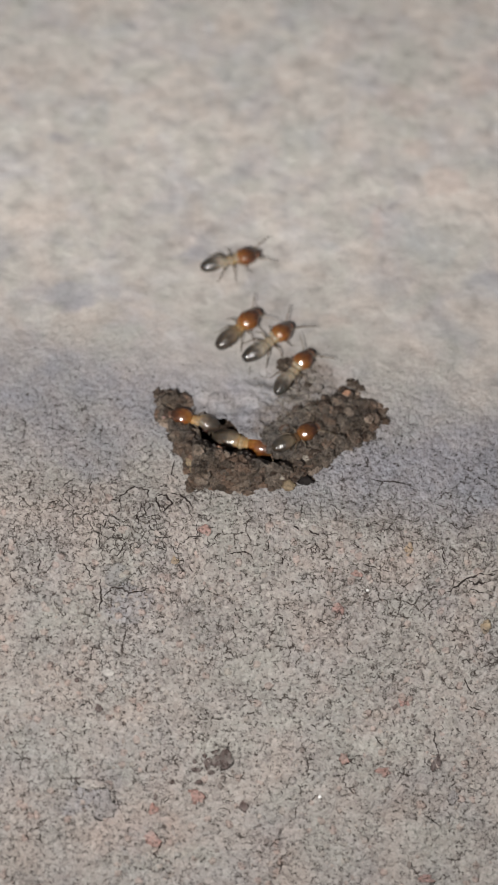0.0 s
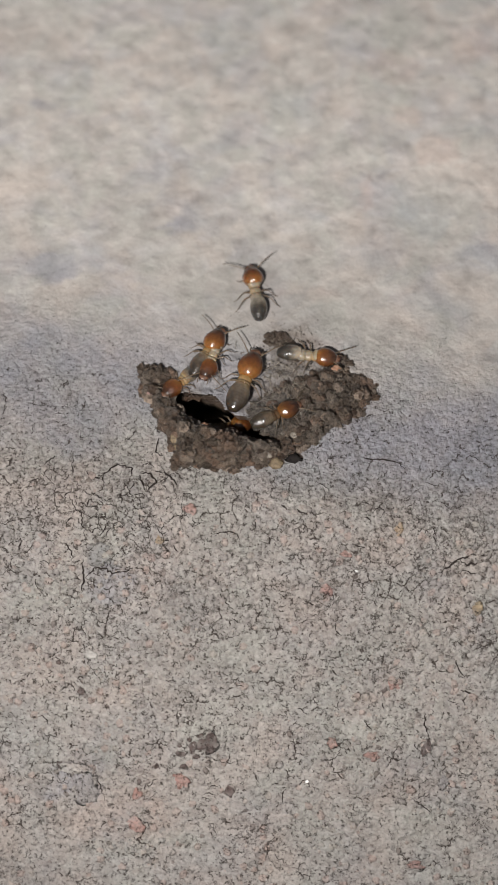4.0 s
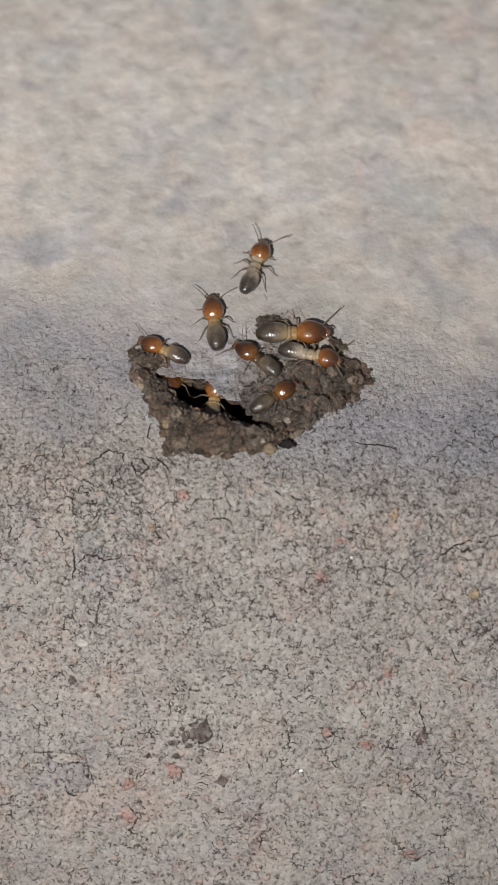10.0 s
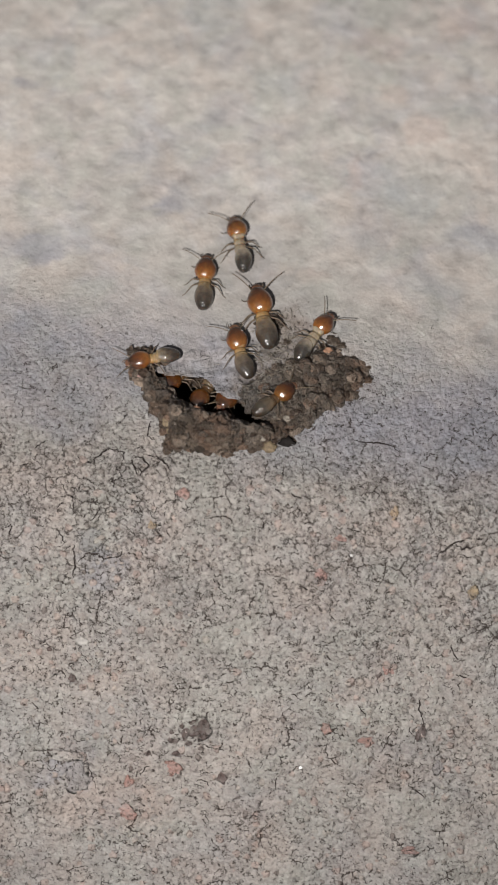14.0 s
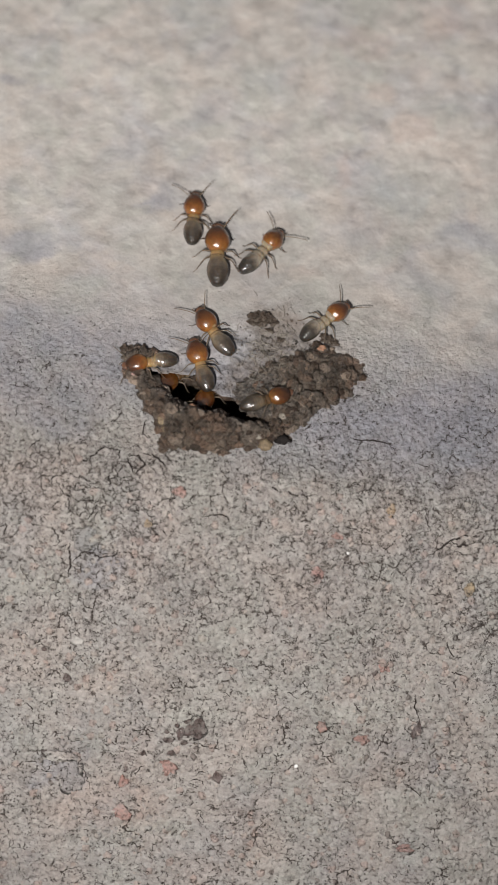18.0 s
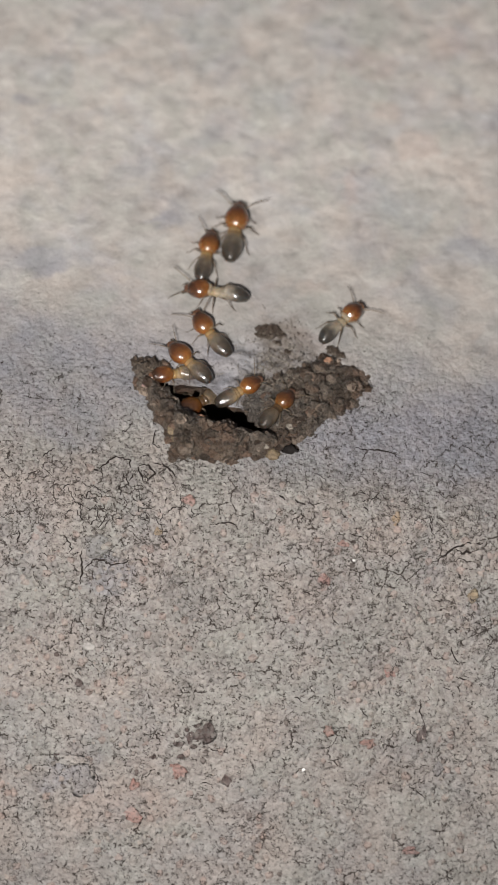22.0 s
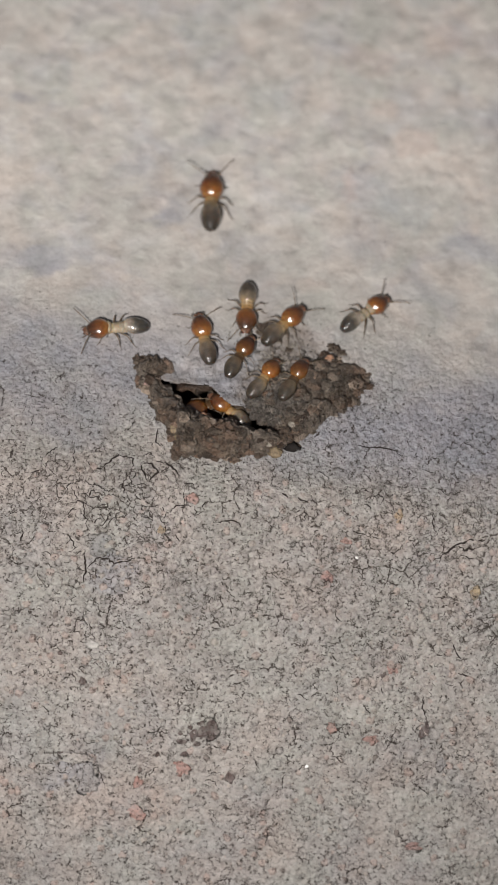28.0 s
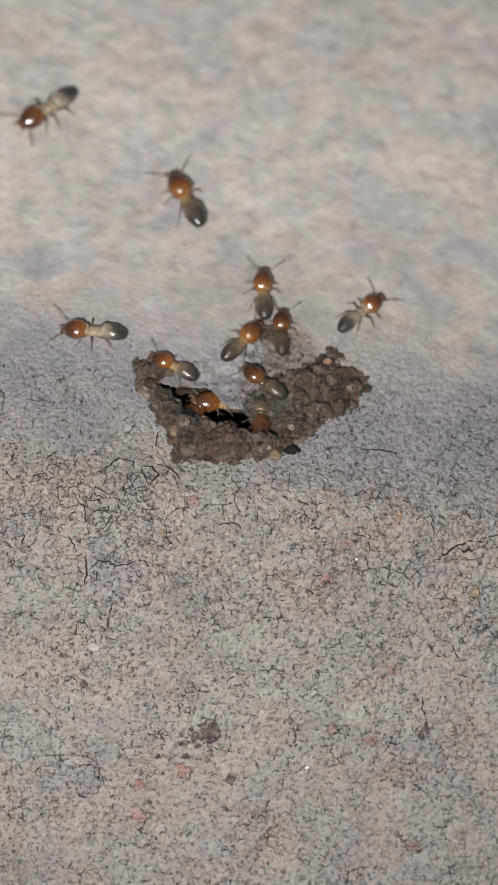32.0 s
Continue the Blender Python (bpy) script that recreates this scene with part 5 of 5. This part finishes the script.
    walk(TERMITES['climber'][0], [
        (0.00, at(-1.51, -2.84, -1.75, -11, -8)), (0.25, at(-1.19, -2.74, -1.07, 29, -8)), (0.50, at(-0.88, -2.65, -0.39, 70, -8)),
        (1.00, at(-0.80, -1.16, 0.00, 90)), (2.00, at(-1.61, 0.54, 0.00, 108)), (2.50, at(-1.81, 1.07, 0.00, 103)),
        (4.50, at(0.15, -0.66, 0.00, 74)), (5.00, at(1.18, -0.41, 0.00, 83)), (6.00, at(-0.09, 3.66, 0.00, 44)), (6.50, at(2.58, 4.14, 0.00, 35)),
        (7.00, at(4.20, 3.30, 0.00, 13)), (8.00, at(3.47, 3.86, 0.00, 74)), (9.00, at(2.49, 5.16, 0.00, 93)), (9.50, at(2.90, 4.89, 0.00, 62)),
        (10.00, at(2.93, 3.08, 0.00, 7)), (11.00, at(5.23, 2.93, 0.00, -11)), (12.00, at(5.51, 2.26, 0.35, -15)), (13.00, at(3.68, 3.26, 0.00, 29)),
        (13.50, at(1.51, 4.24, 0.00, 76)), (14.00, at(0.73, 4.03, 0.00, 106)), (14.50, at(-0.26, 4.90, 0.00, 111)),
        (16.50, at(-2.64, 7.65, 0.00, 95)), (17.00, at(-2.37, 7.68, 0.00, 95)), (18.00, at(-2.65, 9.13, 0.00, 95)),
        (19.00, at(-3.01, 9.93, 0.00, 93)), (20.00, at(-2.74, 11.52, 0.00, 83)), (21.00, at(-1.88, 12.56, 0.00, 72)),
        (22.00, at(-2.29, 12.83, 0.00, 87)), (23.00, at(-3.91, 13.30, 0.00, 109)), (24.00, at(-3.97, 14.21, 0.00, 102)),
        (25.00, at(-4.54, 15.17, 0.00, 102)), (25.50, at(-4.40, 15.46, 0.00, 98)), (27.50, at(-4.73, 15.23, 0.00, 95)),
        (28.00, at(-4.34, 15.42, 0.00, 93)), (29.00, at(-4.35, 15.70, 0.00, 89)), (30.00, at(-5.35, 15.39, 0.00, 112)),
        (31.00, at(-6.06, 15.56, 0.00, 124)), (32.00, at(-6.12, 15.88, 0.00, 119)),
    ])
    walk(TERMITES['turner'][0], [
        (0.00, at(2.60, -6.30, -8.33, 90)), (3.20, at(2.60, -6.30, -8.33, 90)), (3.92, at(-1.80, -3.40, -3.00, 24)),
        (4.50, at(-1.02, -1.70, 0.00, 24)), (5.00, at(-0.19, -1.84, 0.00, 26)), (5.50, at(0.65, -0.68, 0.00, 72)), (6.00, at(1.49, 0.49, 0.00, 117)),
        (7.00, at(0.98, 0.65, 0.00, 119)), (8.00, at(1.17, 0.61, 0.00, 116)), (9.00, at(1.14, 0.83, 0.00, 115)), (10.00, at(0.61, 0.50, 0.00, 149)),
        (11.00, at(-1.44, -0.78, -0.26, 206, -8)), (12.00, at(-2.68, -2.14, -1.75, 251, -8)), (13.00, at(-2.88, -2.10, -1.75, 249, -8)),
        (14.00, at(-2.99, -1.88, -1.75, 247, -8)), (17.00, at(-2.38, -2.29, -1.75, 250, -8)), (18.00, at(-2.11, -2.00, -1.75, 244, -8)),
        (19.00, at(-1.83, -2.05, -1.75, 245, -8)), (20.00, at(-2.06, -1.43, -1.75, 257, -8)), (21.00, at(-0.31, -2.84, -2.34, 220, -8)),
        (21.75, at(-1.80, -3.40, -3.20, 220)), (22.12, at(0.40, -4.85, -5.76, 155)), (22.50, at(2.60, -6.30, -8.33, 90)),
        (28.00, at(2.60, -6.30, -8.33, 90)), (28.18, at(1.13, -5.33, -6.55, 147)), (28.37, at(-0.33, -4.37, -4.78, 203)),
        (28.55, at(-1.80, -3.40, -3.00, 260)), (29.00, at(1.35, -3.47, -0.20, 260, -8)), (30.00, at(1.38, -3.33, -0.20, 264, -8)),
        (31.00, at(1.22, -3.86, -0.20, 252, -8)), (32.00, at(1.03, -3.76, -0.20, 271, -8)),
    ])
    walk(TERMITES['second'][0], [
        (0.00, at(-3.40, -6.30, -9.29, 90)), (5.20, at(-3.40, -6.30, -9.29, 90)), (5.64, at(-1.80, -3.40, -3.00, 41)),
        (6.00, at(-1.50, -3.12, -1.75, 41, -8)), (6.50, at(-1.80, -3.40, -3.20, 41)), (7.00, at(-3.40, -6.30, -9.29, 90)),
        (9.00, at(-3.40, -6.30, -9.29, 90)), (9.55, at(-1.80, -3.40, -3.00, 90)), (10.00, at(-2.35, -2.51, -1.75, 90, -8)),
        (11.00, at(-1.08, -2.04, -1.75, 79, -8)), (12.00, at(0.96, -1.43, 0.35, 37)), (13.00, at(0.20, -0.38, 0.00, 92)),
        (14.00, at(-0.66, 0.72, 0.00, 110)), (14.50, at(-0.79, 1.36, 0.00, 107)), (16.50, at(-2.31, 1.61, 0.00, 127)),
        (17.00, at(-2.29, 1.92, 0.00, 129)), (18.00, at(-2.30, 2.13, 0.00, 128)), (19.00, at(-2.49, 2.26, 0.00, 132)),
        (20.00, at(-2.87, 2.59, 0.00, 128)), (21.00, at(-3.18, 2.75, 0.00, 130)), (22.00, at(-3.28, 2.99, 0.00, 130)),
        (23.00, at(-3.67, 2.96, 0.00, 134)), (23.50, at(-2.77, 2.94, 0.00, 104)), (24.00, at(-1.27, 2.65, 0.00, 76)),
        (25.00, at(-0.59, 3.24, 0.00, 66)), (25.50, at(-0.27, 3.05, 0.00, 62)), (27.50, at(1.46, 4.01, 0.00, 62)), (28.00, at(2.08, 4.30, 0.00, 51)),
        (29.00, at(1.97, 4.40, 0.00, 88)), (30.00, at(1.46, 5.38, 0.00, 84)), (31.00, at(0.58, 6.54, 0.00, 108)), (32.00, at(0.55, 7.42, 0.00, 95)),
    ])
    walk(TERMITES['digger'][0], [
        (0.00, at(2.35, -3.05, 0.35, 37)), (1.00, at(2.03, -3.31, 0.35, 43)), (2.00, at(2.13, -2.63, 0.35, 23)), (2.50, at(2.07, -2.55, 0.35, 26)),
        (4.50, at(1.74, -3.36, 0.35, 33)), (5.00, at(2.10, -3.42, 0.35, 33)), (6.00, at(2.09, -2.77, 0.35, 36)), (7.00, at(2.34, -2.86, 0.35, 26)),
        (8.00, at(2.00, -2.96, 0.35, 38)), (9.00, at(2.16, -3.16, 0.35, 46)), (10.00, at(2.10, -2.90, 0.35, 42)), (11.00, at(2.07, -2.96, 0.35, 49)),
        (12.00, at(1.90, -3.23, 0.35, 43)), (13.00, at(2.18, -3.50, 0.35, 46)), (14.00, at(2.22, -3.26, 0.35, 45)),
        (17.00, at(1.68, -3.70, 0.35, 9)), (18.00, at(2.01, -3.48, 0.35, 24)), (19.00, at(1.97, -3.30, 0.35, 35)),
        (20.00, at(1.18, -3.42, 0.35, 37)), (21.00, at(2.18, -3.51, 0.35, 32)), (22.00, at(2.25, -3.33, 0.35, 58)),
        (23.00, at(3.02, -2.10, 0.35, 75)), (24.00, at(2.95, -1.40, 0.35, 36)), (25.00, at(3.10, -0.80, 0.35, 74)),
        (25.50, at(2.74, -0.55, 0.35, 67)), (27.50, at(2.97, -1.27, 0.35, 65)), (28.00, at(3.21, -0.80, 0.35, 65)),
        (29.00, at(3.36, -0.50, 0.35, 43)), (30.00, at(2.87, -0.85, 0.35, 45)), (31.00, at(2.09, -1.26, 0.35, 49)),
        (31.50, at(1.59, -1.10, 0.35, 97)), (32.00, at(1.08, -0.94, 0.35, 146)),
    ])
    walk(TERMITES['rim'][0], [
        (0.00, at(-5.73, -2.04, -0.20, 176, -8)), (1.00, at(-6.48, -1.33, -0.39, 227, -8)), (2.00, at(-5.82, -1.32, -0.39, 222, -8)),
        (2.50, at(-5.84, -1.07, -0.39, 224, -8)), (4.50, at(-5.62, -0.70, -0.39, 236, -8)), (5.00, at(-5.33, -1.18, -0.39, 238, -8)),
        (6.00, at(-5.47, -0.79, -0.39, 232, -8)), (7.00, at(-4.13, -1.26, 0.00, 162)), (8.00, at(-4.76, -1.11, 0.00, 177)),
        (9.00, at(-5.89, 0.13, 0.00, 167)), (10.00, at(-6.50, 0.42, 0.00, 162)), (11.00, at(-6.79, -0.41, 0.35, 185)),
        (12.00, at(-6.46, -1.12, 0.00, 192)), (13.00, at(-6.96, -0.60, 0.35, 201)), (14.00, at(-7.16, -0.76, 0.35, 200)),
        (17.00, at(-7.22, -1.24, 0.00, 191)), (18.00, at(-6.87, -1.03, 0.00, 196)), (19.00, at(-6.84, -1.15, 0.00, 191)),
        (20.00, at(-6.77, -0.85, 0.00, 196)), (21.00, at(-6.34, -1.00, 0.00, 203)), (22.00, at(-5.77, -0.66, -0.39, 197, -8)),
        (23.00, at(-4.90, -1.29, -1.75, 180, -8)), (24.00, at(-3.25, -1.92, -1.75, 200, -8)), (24.50, at(-1.80, -3.40, -3.20, 200)),
        (24.75, at(-3.73, -4.85, -5.98, 145)), (25.00, at(-5.65, -6.30, -8.75, 90)), (27.00, at(-5.65, -6.30, -8.75, 90)),
        (27.55, at(-1.80, -3.40, -3.00, 146)), (28.00, at(-1.38, -3.13, -1.30, 146, -8)), (29.00, at(-2.86, -1.47, -0.39, 139, -8)),
        (30.00, at(-4.52, -0.72, 0.00, 139)), (31.00, at(-4.66, -0.77, 0.00, 160)), (32.00, at(-5.93, -0.06, 0.00, 157)),
    ])
    walk(TERMITES['lurker'][0], [
        (0.00, at(-1.90, -6.30, -9.37, 90)), (7.50, at(-1.90, -6.30, -9.37, 90)), (7.91, at(-1.85, -4.85, -6.19, 158)),
        (8.32, at(-1.80, -3.40, -3.00, 226)), (9.00, at(-4.33, -0.77, -1.75, 226, -8)), (10.00, at(-5.12, -0.78, -1.75, 224, -8)),
        (11.00, at(-4.71, -1.11, -1.75, 243, -8)), (12.00, at(-3.97, -1.43, -1.75, 236, -8)), (13.00, at(-5.05, -0.81, -1.75, 231, -8)),
        (14.00, at(-5.05, -0.75, -1.75, 228, -8)), (17.00, at(-5.18, -1.19, -1.75, 226, -8)), (18.00, at(-4.78, -0.90, -1.75, 228, -8)),
        (19.00, at(-4.89, -1.04, -1.75, 220, -8)), (20.00, at(-4.82, -0.69, -1.75, 226, -8)), (21.00, at(-4.49, -1.55, -1.75, 240, -8)),
        (22.00, at(-3.54, -2.06, -1.75, 223, -8)), (23.00, at(-3.60, -2.49, -1.75, 224, -8)), (24.00, at(-3.39, -2.50, -1.82, 219, -8)),
        (25.00, at(-3.24, -2.26, -1.82, 217, -8)), (28.00, at(-3.12, -2.57, -1.82, 212, -8)), (29.00, at(-3.11, -2.34, -1.82, 217, -8)),
        (30.00, at(-2.94, -2.43, -1.82, 212, -8)), (31.00, at(-3.14, -2.52, -1.82, 205, -8)), (32.00, at(-3.42, -2.47, -1.82, 221, -8)),
    ])
    walk(TERMITES['watcher'][0], [
        (0.00, at(1.85, -6.30, -8.67, 90)), (12.50, at(1.85, -6.30, -8.67, 90)), (12.78, at(0.63, -5.33, -6.78, 144)),
        (13.05, at(-0.58, -4.37, -4.89, 197)), (13.32, at(-1.80, -3.40, -3.00, 251)), (14.00, at(-1.00, -1.50, -1.75, 251, -8)),
        (14.50, at(-1.16, -1.10, -1.75, 253, -8)), (15.50, at(-2.11, -1.18, -1.00, 186, -8)), (16.50, at(-3.06, -1.26, -0.26, 118, -8)),
        (17.00, at(-3.15, -0.98, 0.00, 114)), (18.00, at(-3.07, -0.93, 0.00, 110)), (19.00, at(-3.12, -0.43, 0.00, 123)),
        (20.00, at(-3.67, -0.20, 0.00, 122)), (21.00, at(-4.40, -0.17, 0.00, 127)), (22.00, at(-4.67, 0.20, 0.00, 139)),
        (23.00, at(-4.30, 0.17, 0.00, 136)), (24.00, at(-2.99, 0.79, 0.00, 117)), (25.00, at(-2.87, 0.70, 0.00, 101)),
        (25.50, at(-3.03, 1.26, 0.00, 103)), (27.50, at(-3.93, 2.18, 0.00, 107)), (28.00, at(-3.87, 2.27, 0.00, 107)),
        (29.00, at(-3.52, 1.94, 0.00, 91)), (30.00, at(-1.74, 2.61, 0.00, 63)), (31.00, at(-1.42, 3.02, 0.00, 83)),
        (32.00, at(-0.92, 2.77, 0.00, 53)),
    ])
    walk(TERMITES['late'][0], [
        (0.00, at(-4.15, -6.30, -9.17, 90)), (18.50, at(-4.15, -6.30, -9.17, 90)), (19.32, at(-1.80, -3.40, -3.00, 60)),
        (20.00, at(-1.43, -3.25, -1.75, 60, -8)), (21.00, at(-0.83, -1.68, -0.26, 33, -8)), (22.00, at(-0.70, -1.72, -0.26, 36, -8)),
        (23.00, at(-0.63, -1.57, -0.26, 64, -8)), (24.00, at(-0.39, -1.76, -0.26, 47, -8)), (25.00, at(0.03, -0.99, 0.00, 70)),
        (25.50, at(0.63, -0.41, 0.00, 70)), (27.50, at(0.66, -0.91, 0.00, 65)), (28.00, at(0.95, -0.72, 0.00, 61)),
        (29.00, at(0.78, -1.39, 0.35, 54)), (29.33, at(0.79, -1.62, -0.37, 1, -3)), (29.67, at(0.80, -1.85, -1.10, -53, -5)),
        (30.00, at(0.81, -2.07, -1.82, -107, -8)), (30.60, at(-1.80, -3.40, -3.20, -107)), (30.80, at(-2.58, -4.37, -5.19, -161)),
        (31.00, at(-3.37, -5.33, -7.18, -216)), (31.20, at(-4.15, -6.30, -9.17, -270)), (32.00, at(-4.15, -6.30, -9.17, -270)),
    ])
    walk(TERMITES['newcomer'][0], [
        (0.00, at(-0.40, -6.30, -9.26, 90)), (23.50, at(-0.40, -6.30, -9.26, 90)), (24.32, at(-1.80, -3.40, -3.00, 35)),
        (25.00, at(-1.22, -2.14, -1.82, 35, -8)), (25.50, at(-1.28, -2.10, -1.75, 55, -8)), (27.50, at(-1.13, -0.09, 0.00, 71)),
        (28.00, at(-1.09, 1.03, 0.00, 66)), (29.00, at(1.44, 1.02, 0.00, 19)), (30.00, at(2.42, 2.12, 0.00, 67)), (31.00, at(2.01, 2.90, 0.00, 82)),
        (32.00, at(2.18, 4.01, 0.00, 92)),
    ])
    walk(TERMITES['returner'][0], [
        (0.00, at(15.26, 57.17, 0.00, -160)), (20.00, at(18.34, 51.03, 0.00, -160)), (27.50, at(16.54, 47.52, 0.00, -154)),
        (29.30, at(5.56, 40.75, 0.00, -141)), (30.00, at(-1.57, 38.22, 0.00, -145)), (30.60, at(-6.62, 34.11, 0.00, -130)),
        (31.00, at(-9.48, 30.82, 0.00, -122)), (31.50, at(-14.55, 26.34, 0.00, -138)), (32.00, at(-17.95, 23.97, 0.00, -134)),
    ])
    walk(TERMITES['hider'][0], [
        (0.00, at(-4.99, 0.32, -2.21, -91, -8)), (1.00, at(-3.28, -0.44, -2.47, -95, -8)), (2.00, at(-3.50, -0.54, -2.47, -93, -8)),
        (3.00, at(-1.80, -3.40, -3.20, -93)), (3.33, at(-2.08, -4.37, -5.25, -152)), (3.67, at(-2.37, -5.33, -7.30, -211)),
        (4.00, at(-2.65, -6.30, -9.35, -270)), (32.00, at(-2.65, -6.30, -9.35, -270)),
    ])
    for seed, key in enumerate(TERMITES):
        gait(key, seed)


motions()
